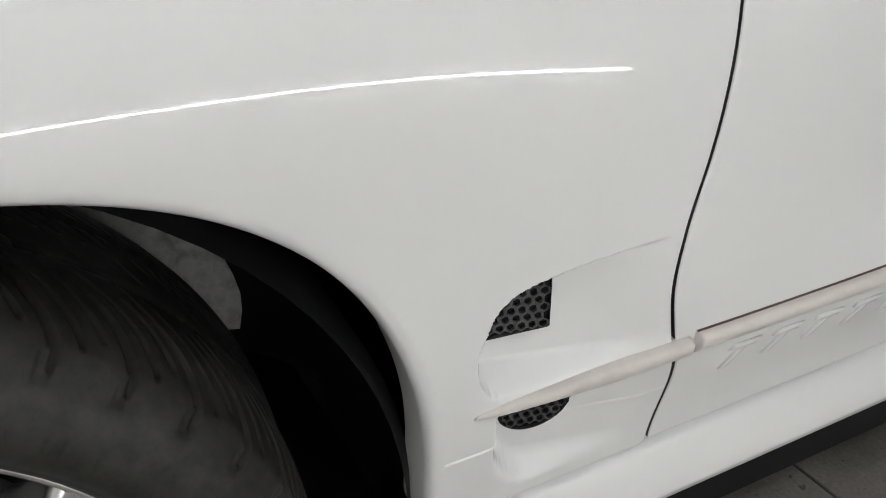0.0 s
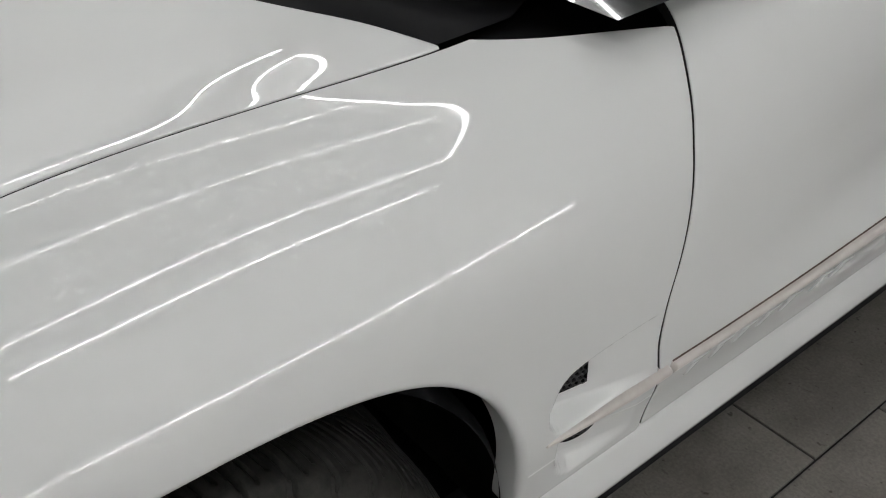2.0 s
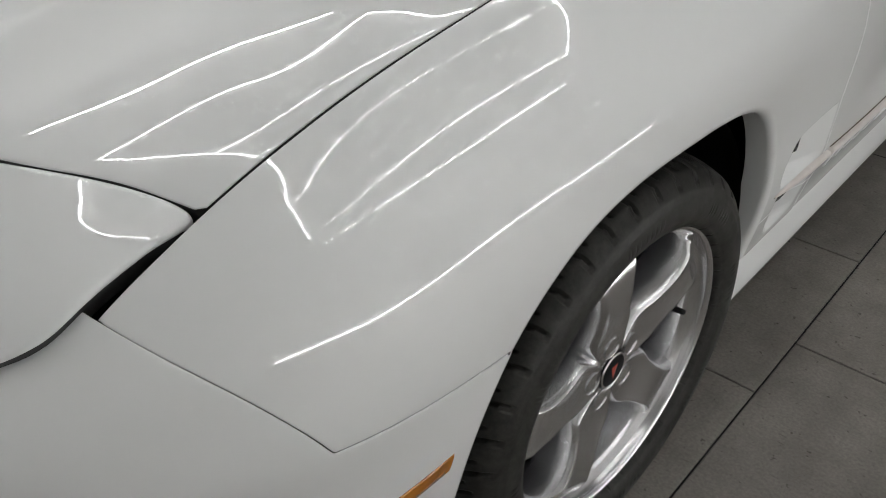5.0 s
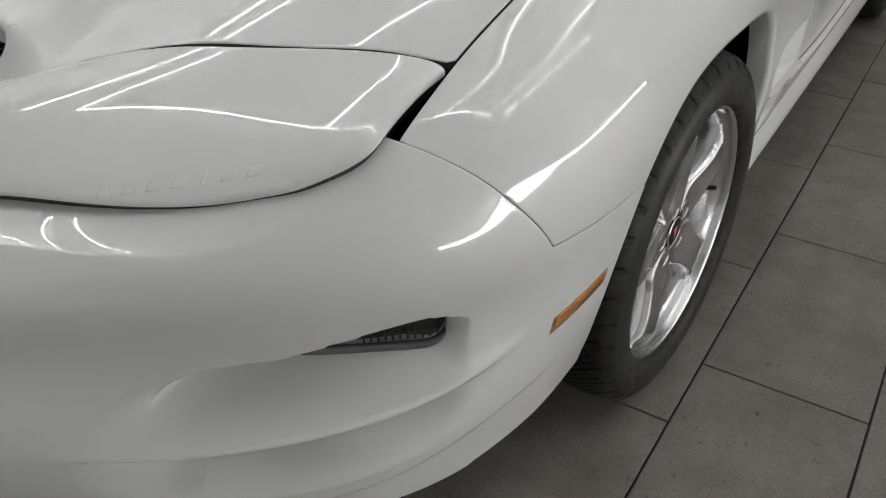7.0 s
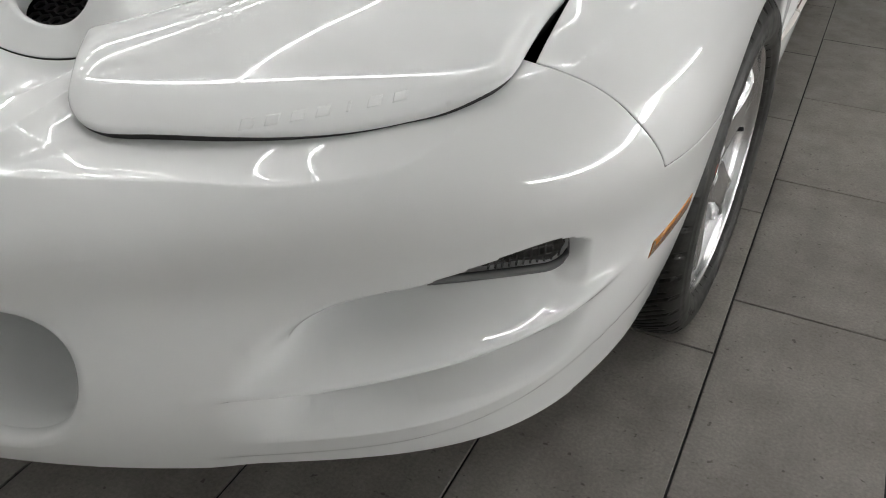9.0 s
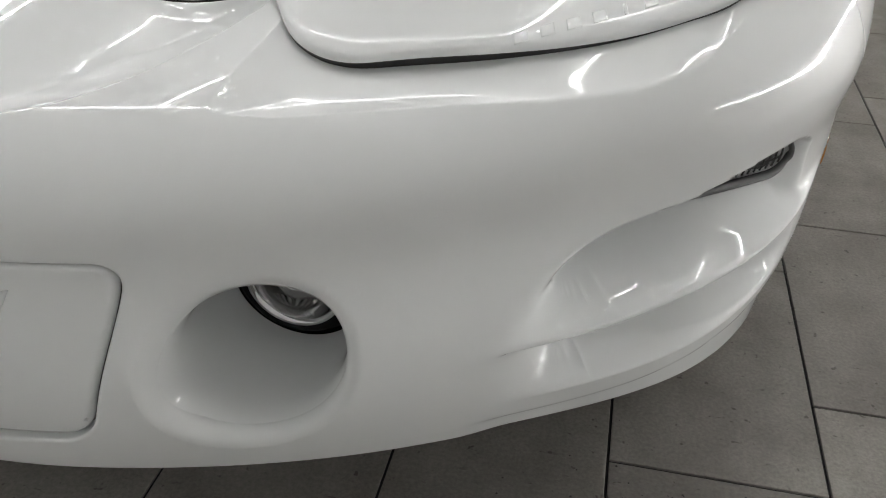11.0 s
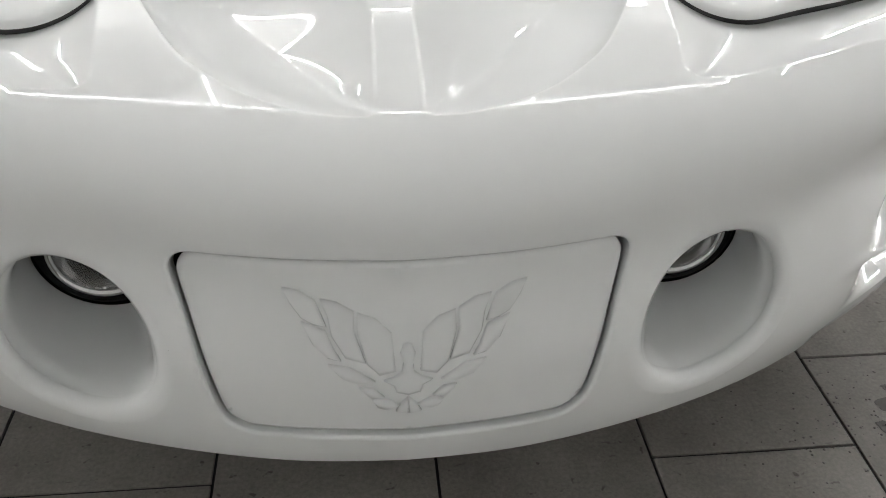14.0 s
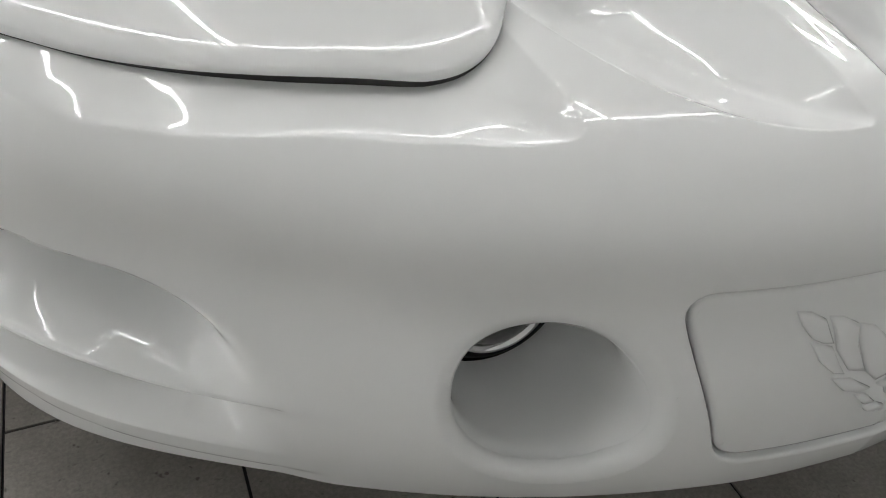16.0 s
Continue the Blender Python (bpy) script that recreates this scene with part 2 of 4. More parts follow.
TOP_X = [0, 0.25, 0.5, 0.62, 0.7, 0.76, 0.82, 0.88, 0.94]
TOP_Y = [-1.15, -1.0, -0.85, -0.75, -0.65, -0.52, -0.4, -0.2, 0, 0.22, 0.45, 0.65, 0.9, 3.0]
TOP = [
    [0.6, 0.648, 0.678, 0.6945, 0.715, 0.7526, 0.79, 0.8376, 0.87, 0.8963, 0.915, 0.9242, 0.93, 0.93],
    [0.6, 0.648, 0.678, 0.7004, 0.7269, 0.7671, 0.7987, 0.841, 0.8717, 0.8948, 0.9102, 0.9195, 0.9302, 0.93],
    [0.6, 0.645, 0.672, 0.7131, 0.7605, 0.7988, 0.8262, 0.8586, 0.8786, 0.8917, 0.9006, 0.9079, 0.9199, 0.93],
    [0.5998, 0.6441, 0.6711, 0.7093, 0.755, 0.7999, 0.8314, 0.8664, 0.8847, 0.8925, 0.8949, 0.8987, 0.9139, 0.9314],
    [0.595, 0.635, 0.666, 0.7021, 0.7463, 0.7977, 0.8329, 0.87, 0.8868, 0.891, 0.8895, 0.8916, 0.9098, 0.93],
    [0.587, 0.6207, 0.6574, 0.6916, 0.7326, 0.7887, 0.8316, 0.8674, 0.8882, 0.8867, 0.8798, 0.8869, 0.9044, 0.9258],
    [0.5761, 0.605, 0.646, 0.6815, 0.7227, 0.7761, 0.8165, 0.8573, 0.8775, 0.8775, 0.8664, 0.8724, 0.8932, 0.9159],
    [0.5635, 0.5918, 0.6333, 0.6704, 0.7109, 0.7552, 0.7825, 0.8231, 0.8459, 0.8505, 0.8456, 0.8519, 0.8748, 0.8996],
    [0.55, 0.58, 0.62, 0.6546, 0.6882, 0.7233, 0.751, 0.7875, 0.8082, 0.8105, 0.8171, 0.8292, 0.8531, 0.88],
]
_top = sheet(TOP_X, TOP_Y, TOP)

# scoops in the corner of the bumper: edges as heights along the outline
DUCT = [0.62, 0.72, 0.82, 0.92, 1.0, 1.08]
duct_top = spline(DUCT, [0.430, 0.465, 0.495, 0.514, 0.520, 0.490], True)
duct_low = spline(DUCT + [1.18, 1.28], [0.397, 0.402, 0.409, 0.417, 0.427, 0.440, 0.456, 0.472], True)
lip_line = spline([0.5, 0.6, 0.8, 0.95, 1.08, 1.25], [0.287, 0.280, 0.272, 0.292, 0.325, 0.36], True)
slot_top = spline(DUCT, [0.386, 0.390, 0.396, 0.404, 0.411, 0.42], True)
slot_low = spline(DUCT, [0.315, 0.308, 0.308, 0.318, 0.335, 0.36], True)
DUCT_END, SLOT_END = 1.050, 1.03
vent_top = spline([0.44, 0.455, 0.462, 0.475, 0.492, 0.513, 0.62], [0.46, 0.486, 0.503, 0.517, 0.524, 0.528, 0.538])


vent_front = spline([0.425, 0.435, 0.445, 0.458, 0.47, 0.6], [0.477, 0.462, 0.454, 0.4505, 0.45, 0.45])


def flank(s, z):
    """How far the skin stands out from the outline."""
    d = _section(s, z)
    up = (z - duct_low(s)) / (duct_top(s) - duct_low(s) + 0.004)
    deep = 0.126 * step(0.59, 0.79, s) * (1 - 0.52 * step(0.78, 1.04, s)) * (1 - step(DUCT_END - 0.035, DUCT_END + 0.004, s))
    loose = 1 - step(0.64, 0.84, s)
    bowl = 1 - (1 - np.clip(up, 0, 1)) ** (1.45 + 0.75 * (1 - step(0.74, 1.0, s)))
    d = d - deep * bowl * (1 - step(1.0 - 0.55 * loose, 1.07 + 0.55 * loose, up))
    d = d + 0.012 * step(0.50, 0.74, s) * (1 - step(1.0, 1.17, s)) * np.exp(-((z - duct_low(s) + 0.004) / 0.011) ** 2)
    d = d - 0.005 * (1 - step(-0.003, 0.003, z - lip_line(s))) * step(0.54, 0.62, s) * (1 - step(1.1, 1.25, s))
    up = (z - slot_low(s)) / (slot_top(s) - slot_low(s))
    deep = 0.105 * step(0.57, 0.75, s) * (1 - 0.55 * step(0.76, 1.0, s)) * (1 - step(0.95, SLOT_END + 0.03, s))
    d = d - deep * (1 - (1 - np.clip(up, 0, 1)) ** 2.1) * (1 - step(1.0, 1.08, up))
    y = np.interp(s, _len, _pts[:, 1])
    d = d - 0.034 * np.clip(1 - (y - 0.455) / 0.165, 0, 1) * step(0, 0.005, y - vent_front(z)) * step(0.428, 0.452, z) * (1 - step(0, 0.005, z - vent_top(y)))
    f = np.hypot(np.clip(0.515 - y, 0, None) / 0.044, np.clip(0.372 - z, 0, None) / 0.05)
    d = d - 0.026 * np.clip(1 - (y - 0.475) / 0.14, 0, 1) * (1 - step(0.75, 1.08, f)) * (1 - step(0.404, 0.416, z))
    return d


pocket_front = spline([0.25, 0.271, 0.318, 0.382, 0.476, 0.588, 0.66, 0.715, 0.741, 0.80], [-0.985, -0.992, -0.988, -0.965, -0.924, -0.879, -0.838, -0.785, -0.738, -0.62])
pocket_side = spline([-1.0, -0.916, -0.82, -0.745], [0.270, 0.281, 0.295, 0.32])
basin_front = spline([0.0, 0.04, 0.10, 0.161, 0.206, 0.231, 0.26, 0.30], [-1.04, -1.042, -1.03, -0.997, -0.948, -0.90, -0.83, -0.70])


def hollow(x, y):
    """Depth of the dishes before the nostrils and below the headlamp covers."""
    x = np.abs(x)
    f = -smooth_max(pocket_front(x) - y, (pocket_side(y) - x) * 0.9, 0.02)
    depth = 0.019 * (1 - np.exp(-np.clip(f, 0, None) / 0.045)) * (1 - step(0.58, 0.80, x)) * (1 - step(-0.80, -0.64, y))
    ridge = 0.021 + 0.017 * step(-0.90, -0.78, y)
    f = -smooth_max((basin_front(x) - y) * 0.8, ridge - x, 0.010)
    return depth + 0.05 * (1 - np.exp(-np.clip(f, 0, None) / 0.065)) * (1 - step(-0.80, -0.70, y))


def rounding(s):
    """How widely flank and top run into each other: widest at the nose."""
    return 0.13 - 0.065 * step(0.45, 0.85, s)


def skin(s, angle, base=0.30, z0=0.5):
    """Points of the skin: from a line inside the outline outward at the angle (degrees above level)."""
    p, n = outline(s)
    c, u = np.cos(np.radians(angle)), np.sin(np.radians(angle))
    z0 = z0 - 0.14 * np.clip(-angle / 40, 0, 1)

    def over(r):
        d, z = r * c - base, z0 + r * u
        x, y = p[..., 0] + n[..., 0] * d, p[..., 1] + n[..., 1] * d
        return smooth_max(d - flank(s, z), z - _top(np.abs(x), y), rounding(s)) + hollow(x, y)

    lo = np.full(s.shape, 0.05)
    hi = np.full(s.shape, np.nan)
    for r in np.linspace(0.06, 0.95, 90):
        out = over(np.full(s.shape, r)) > 0
        hi = np.where(np.isnan(hi) & out, r, hi)
        lo = np.where(np.isnan(hi), r, lo)
    hi = np.where(np.isnan(hi), 0.95, hi)
    for _ in range(14):
        mid = (lo + hi) / 2
        out = over(mid) > 0
        hi, lo = np.where(out, mid, hi), np.where(out, lo, mid)
    d, z = hi * c - base, z0 + hi * u
    return np.stack([p[..., 0] + n[..., 0] * d, p[..., 1] + n[..., 1] * d, z], -1)


def grid_faces(nu, nv):
    i = (np.arange(nu - 1)[:, None] * nv + np.arange(nv - 1)).ravel()
    return np.concatenate([np.stack([i, i + nv, i + nv + 1], 1), np.stack([i, i + nv + 1, i + 1], 1)])


def scoop_angles(s):
    """Angles at which the edges of the corner scoops lie, lowest first."""
    a = np.linspace(-55, 30, 341)
    q = np.clip(s, 0.62, 1.08)
    out = []
    for edge in (slot_low, slot_top, duct_low, duct_top):
        z = edge(q)
        reach = 0.30 + _section(q, z)
        run = 0.5 - 0.14 * np.clip(-a / 40, 0, 1) + reach[:, None] * np.tan(np.radians(a))
        out.append(np.array([np.interp(v, r, a) for v, r in zip(z, run)]))
    return np.stack(out, -1)


def flank_patch(s0, s1, a0, a1, step_s=0.005, step_a=0.75, both=False, fine=None):
    """A piece of skin whose rows run along the edges of the scoops; fine: a window of closer rows."""
    s = np.arange(s0, s1 + step_s, step_s)
    if fine:
        s = np.unique(np.r_[s[(s < fine[0]) | (s > fine[1])], np.arange(fine[0], fine[1], fine[4])])
    mid = scoop_angles(np.array([0.85]))[0]
    rows = np.arange(a0, a1 + step_a, step_a)
    if step_a < 0.6:
        rows = np.unique(np.r_[rows, mid[3] + np.arange(-0.3, 1.6, 0.12), mid[1] + np.arange(-0.3, 1.6, 0.12)])
    if fine:
        rows = np.unique(np.r_[rows[(rows < fine[2]) | (rows > fine[3])], np.arange(fine[2], fine[3], fine[5])])
    low, top = max(a0 + 1, mid[0] - 14), mid[3] + 15
    edges = np.maximum(scoop_angles(s), low + 0.5)
    A = np.array([np.interp(rows, [a0, low, *mid, top, a1 + step_a], [a0, low, *e, top, a1 + step_a]) for e in edges])
    S = np.broadcast_to(s[:, None], A.shape)
    P = skin(S, A)
    if both:
        P = np.concatenate([P[:0:-1] * (-1, 1, 1), P])
    return P.reshape(-1, 3), grid_faces(*P.shape[:2])


def top_patch(x0, x1, y0, y1, lift, d=0.008):
    X, Y = np.meshgrid(np.arange(x0, x1 + d, d), np.arange(y0, y1 + d, d), indexing="ij")
    P = np.stack([X, Y, lift(X, Y)], -1)
    return P.reshape(-1, 3), grid_faces(*P.shape[:2])


def clip(verts, faces, f):
    """Keeps the side of the mesh where f > 0, cut along f = 0."""
    f = np.where(np.abs(f) < 1e-5, 1e-5, f)
    keep = f > 0
    n = keep[faces].sum(1)
    out = [faces[n == 3]]
    verts = list(map(tuple, verts))
    made = {}

    def cut(a, b):
        key = (min(a, b), max(a, b))
        if key not in made:
            t = f[a] / (f[a] - f[b])
            va, vb = verts[a], verts[b]
            made[key] = len(verts)
            verts.append(tuple(va[i] + (vb[i] - va[i]) * t for i in range(3)))
        return made[key]

    new_faces = []
    for tri in faces[(n == 1) | (n == 2)]:
        for r in range(3):
            a, b, c = int(tri[r]), int(tri[(r + 1) % 3]), int(tri[(r + 2) % 3])
            if keep[a] and not keep[b] and not keep[c]:
                new_faces.append((a, cut(a, b), cut(a, c)))
                break
            if not keep[a] and keep[b] and keep[c]:
                ab, ac = cut(a, b), cut(a, c)
                new_faces += [(ab, b, c), (ab, c, ac)]
                break
    if new_faces:
        out.append(np.array(new_faces))
    faces = np.concatenate(out)
    used = np.unique(faces)
    back = np.zeros(len(verts), int)
    back[used] = np.arange(len(used))
    return np.array(verts)[used], back[faces]


def mesh_normals(verts, faces):
    fn = np.cross(verts[faces[:, 1]] - verts[faces[:, 0]], verts[faces[:, 2]] - verts[faces[:, 0]])
    n = np.zeros_like(verts)
    for k in range(3):
        np.add.at(n, faces[:, k], fn)
    return n / np.maximum(np.linalg.norm(n, axis=1, keepdims=True), 1e-12)


def rim_edges(faces):
    e = np.concatenate([faces[:, [0, 1]], faces[:, [1, 2]], faces[:, [2, 0]]])
    key = np.sort(e, 1)
    _, idx, cnt = np.unique(key, axis=0, return_index=True, return_counts=True)
    return e[idx[cnt == 1]]


LAST_RIM = [0]


def turned_edge(verts, faces, radius=0.0015, depth=0.012, where=None, way=None):
    """Rolls the rim of a panel over and inward."""
    n = mesh_normals(verts, faces)
    e = rim_edges(faces)
    if where is not None:
        ok = where(verts)
        e = e[ok[e[:, 0]] & ok[e[:, 1]]]
    if not len(e):
        return verts, faces
    t = np.zeros_like(verts)
    d = verts[e[:, 1]] - verts[e[:, 0]]
    d /= np.maximum(np.linalg.norm(d, axis=1, keepdims=True), 1e-9)
    for k in (0, 1):
        np.add.at(t, e[:, k], np.cross(d, n[e[:, k]]))
    ids = np.unique(e)
    back = {int(v): i for i, v in enumerate(ids)}
    p = verts[ids]
    ring = np.array([[back[int(q)], back[int(r)]] for q, r in e])
    tt, nn = t[ids], n[ids]
    tt = tt / np.maximum(np.linalg.norm(tt, axis=1, keepdims=True), 1e-9)
    for _ in range(int(4 + radius * 1500)):
        for a in (tt, nn):
            more = a.copy()
            np.add.at(more, ring[:, 0], a[ring[:, 1]])
            np.add.at(more, ring[:, 1], a[ring[:, 0]])
            a[:] = more / np.maximum(np.linalg.norm(more, axis=1, keepdims=True), 1e-9)
    if radius > 0.003:
        for _ in range(6):
            more, cnt = p.copy(), np.ones((len(p), 1))
            for i, j in ((0, 1), (1, 0)):
                np.add.at(more, ring[:, i], p[ring[:, j]])
                np.add.at(cnt, ring[:, i], 1)
            p = more / cnt
        verts = verts.copy()
        verts[ids] = p
    down = -nn if way is None else np.broadcast_to(np.array(way, float), nn.shape)
    rings = []
    for a in (30, 60, 90):
        a = radians(a)
        rings.append(p + tt * radius * math.sin(a) + down * radius * (1 - math.cos(a)))
    rings.append(rings[-1] + down * depth)
    new_v, new_f, base = [verts], [faces], len(verts)
    prev = ids
    LAST_RIM[0] = len(ids)
    ea = np.array([[back[int(a)], back[int(b)]] for a, b in e])
    for ring in rings:
        cur = base + np.arange(len(ids))
        a, b = ea[:, 0], ea[:, 1]
        new_f += [np.stack([prev[b], prev[a], cur[a]], 1), np.stack([prev[b], cur[a], cur[b]], 1)]
        new_v.append(ring)
        prev, base = cur, base + len(ids)
    return np.concatenate(new_v), np.concatenate(new_f)


# ---------------------------------------------------------------- the lines between the panels
door_line = spline([0.2, 0.30, 0.40, 0.45, 0.486, 0.54, 0.6, 0.71, 0.75, 0.82, 0.89, 1.0], [0.645, 0.642, 0.646, 0.632, 0.626, 0.632, 0.648, 0.670, 0.677, 0.693, 0.733, 0.79])
hood_line = spline([-0.7, -0.54, -0.4, -0.2, 0, 0.25, 0.47, 0.7], [0.776, 0.778, 0.787, 0.787, 0.777, 0.773, 0.775, 0.772])
lamp_back = spline([0.2, 0.274, 0.372, 0.55, 0.70, 0.80], [-0.745, -0.692, -0.652, -0.605, -0.557, -0.530])
lamp_front = spline([0.25, 0.30, 0.34, 0.37, 0.436, 0.51, 0.57, 0.677, 0.729, 0.765, 0.80], [-0.908, -0.908, -0.905, -0.900, -0.880, -0.856, -0.833, -0.780, -0.746, -0.706, -0.655])
nose_line = spline([0.55, 0.58, 0.60, 0.65, 0.714, 0.74, 0.8], [-0.51, -0.53, -0.542, -0.577, -0.631, -0.657, -0.72])


def arch_field(v):
    y, z = np.abs(v[:, 1] - 0.027) / 0.390, v[:, 2] - 0.325
    r = (y ** 2.6 + np.clip(z / 0.362, 0, None) ** 2.6) ** (1 / 2.6)
    r = np.where(z > 0, r, y + 0.15 * np.clip(-z, 0, 1) * np.where(v[:, 1] > 0, 1, -1.2))
    return (r - 1) * 0.365


def rear_arch_field(v):
    return np.hypot(v[:, 1] - 2.568, v[:, 2] - 0.325) - 0.365


def lamp_field(v):
    """Positive outside the headlamp cover, seen from above."""
    x, y = np.abs(v[:, 0]), v[:, 1]
    inner = 0.228 + 0.60 * np.clip(-0.755 - y, 0, 1)
    a, b = lamp_front(x) - y, (inner - x) * 0.75
    f = smooth_max(a, b, 0.05)
    f = smooth_max(f, (x - hood_line(y)), 0.02)
    return np.maximum(f, (y - lamp_back(x)) * 0.9)


def hood_field(v):
    """Positive outside the hood."""
    x, y = np.abs(v[:, 0]), v[:, 1]
    front = np.where(x < 0.25, -0.745 - 0.045 * (1 - np.exp(-np.clip(0.25 - x, 0, 1) / 0.12)), np.minimum(lamp_back(x), -0.745 + 1.2 * (x - 0.25)))
    return np.maximum.reduce([x - hood_line(y), front - y, y - 0.462 + 0.19 * (1 - (x / 0.775) ** 2)])


def fender_field(v):
    """Positive on the front fender."""
    x, y, z = np.abs(v[:, 0]), v[:, 1], v[:, 2]
    low = np.where(y < 0, 0.572 - 0.03 * (y + 0.32), 0.298)
    dx = np.clip(x - 0.752, 0, None)
    rear = 0.466 + 0.81 * dx + 10.7 * dx * dx - y
    return np.minimum.reduce([x - hood_line(y) - 0.001, door_line(z) - y - 0.001, y - nose_line(z), z - low, np.where(z > 0.8, rear, 1)])

GAP = 0.0045
bumper_low = spline([0, 0.35, 0.55, 0.75, 0.95, along(-0.5), along(-0.3)], [0.295, 0.276, 0.258, 0.242, 0.235, 0.252, 0.30])


def plan_place(x, y):
    """Arc length and distance outside the outline of places in plan."""
    q = np.linspace(0, _len[-1], 900)
    p, n = outline(q)
    x, y = np.asarray(x), np.asarray(y)
    s, d = np.empty(x.shape), np.empty(x.shape)
    for i in range(x.shape[0]):
        dx, dy = np.abs(x[i])[:, None] - p[:, 0], y[i][:, None] - p[:, 1]
        j = (dx * dx + dy * dy).argmin(1)
        r = np.arange(len(j))
        s[i], d[i] = q[j], dx[r, j] * n[j, 0] + dy[r, j] * n[j, 1]
    return s, d


def skin_top(x, y, dished=True):
    s, d = plan_place(x, y)
    sunk = hollow(x, y) if dished else 0.0
    lo, hi = np.full(x.shape, 0.4), np.full(x.shape, 1.1)
    for _ in range(22):
        mid = (lo + hi) / 2
        out = smooth_max(d - flank(s, mid), mid - _top(np.abs(x), y), rounding(s)) + sunk > 0
        hi, lo = np.where(out, mid, hi), np.where(out, lo, mid)
    return hi


def place_of(v):
    return np.interp(v[:, 1], _pts[:, 1], _len)


FOG = (0.319, 0.412, 0.100, 0.097)


def fog_field(v):
    x, z = np.abs(v[:, 0]), v[:, 2]
    r = np.hypot((x - FOG[0]) / FOG[2], (z - FOG[1]) / FOG[3])
    return np.where(v[:, 1] < -0.9, (r - 1) * 0.08, 1.0)


def plate_field(v):
    """Positive outside the front plate panel, a rounded trapezium."""
    x, z = np.abs(v[:, 0]), v[:, 2]
    zc = (z - 0.4325)
    half = 0.196 + 0.24 * zc
    r = 0.03
    qx, qz = x - half + r, np.abs(zc) - 0.0935 + r
    f = np.hypot(np.maximum(qx, 0), np.maximum(qz, 0)) + np.minimum(np.maximum(qx, qz), 0) - r
    return np.where(v[:, 1] < -0.95, f, 1.0)


def cut(mesh, *fields):
    v, f = mesh
    for field in fields:
        v, f = clip(v, f, field(v))
    return v, f


def flipped(faces):
    return faces[:, ::-1]


def outward(mesh):
    v, f = mesh
    n = mesh_normals(v, f)
    c = np.array([0, 0.3, 0.3])
    return (v, f) if ((n * (v - c)).sum(1) > 0).mean() > 0.5 else (v, flipped(f))


# ---------------------------------------------------------------- floor and room
floor = mesh_object("floor", [(-5, -5, -0.004), (6, -5, -0.004), (6, 7, -0.004), (-5, 7, -0.004)], [(0, 1, 2, 3)], GROUT, smooth=False)
tagged(floor, "dark grout bed under grey porcelain floor tiles", "floor", kind="structure")
TILE_W, TILE_L = 0.3160, 0.580


def tile_mesh():
    bm = bmesh.new()
    bmesh.ops.create_cube(bm, size=1)
    bmesh.ops.scale(bm, vec=(TILE_W - 0.0045, TILE_L - 0.0045, 0.01), verts=bm.verts)
    bmesh.ops.translate(bm, vec=(0, 0, -0.005), verts=bm.verts)
    bmesh.ops.bevel(bm, geom=[e for e in bm.edges if all(v.co.z > -0.001 for v in e.verts)], offset=0.001, segments=1, affect="EDGES")
    me = bpy.data.meshes.new("tile")
    bm.to_mesh(me)
    bm.free()
    me.materials.append(TILE)
    return me


tile_data = tile_mesh()
far_v, far_f = [], []
count = 0
for col in range(-12, 18):
    x = 1.005 + TILE_W * (0.5 - col)
    for row in range(-9, 13):
        y = 0.069 - 0.1933 * col + TILE_L * (row + 0.5 + round(0.1933 * col / TILE_L))
        if not -4.9 < y < 6.8:
            continue
        if -1.9 < x < 2.1 and -1.8 < y < 1.9:
            t = new("tile", tile_data)
            t.location = (x, y, 0)
            t.parent = floor
            count += 1
        else:
            b = len(far_v)
            hx, hy = TILE_W / 2 - 0.0015, TILE_L / 2 - 0.0015
            far_v += [(x - hx, y - hy, 0), (x + hx, y - hy, 0), (x + hx, y + hy, 0), (x - hx, y + hy, 0)]
            far_f.append((b, b + 1, b + 2, b + 3))
tagged(mesh_object("distant_tile", far_v, far_f, TILE, floor, smooth=False), kind="stuff")


def box_object(name, lo, hi, mat, label, category, kind="structure"):
    bm = bmesh.new()
    bmesh.ops.create_cube(bm, size=1)
    bmesh.ops.scale(bm, vec=[h - l for l, h in zip(lo, hi)], verts=bm.verts)
    bmesh.ops.translate(bm, vec=[(h + l) / 2 for l, h in zip(lo, hi)], verts=bm.verts)
    return tagged(part(name, bm, mat, None, smooth=False), label, category, kind=kind)


CEIL = 2.9
WX = 3.25
box_object("wall_north", (-WX - 0.2, 7, -0.1), (WX + 0.2, 7.2, CEIL), WALL, "plain white painted studio wall", "wall")
# unseen south wall, set close so that its bounce brightens the nose
box_object("wall_south", (-WX - 0.2, -2.9, -0.1), (WX + 0.2, -2.7, CEIL), WALL, "plain white painted studio wall", "wall")
box_object("wall_west", (-WX - 0.2, -5, -0.1), (-WX, 7, CEIL), WALL, "plain white painted studio wall", "wall")
box_object("wall_east", (WX, -5, -0.1), (WX + 0.2, 7, CEIL), WALL, "plain white painted studio wall", "wall")
box_object("ceiling", (-WX - 0.2, -5.2, CEIL), (WX + 0.2, 7.2, CEIL + 0.2), CEILING, "plain light grey painted studio ceiling", "ceiling")


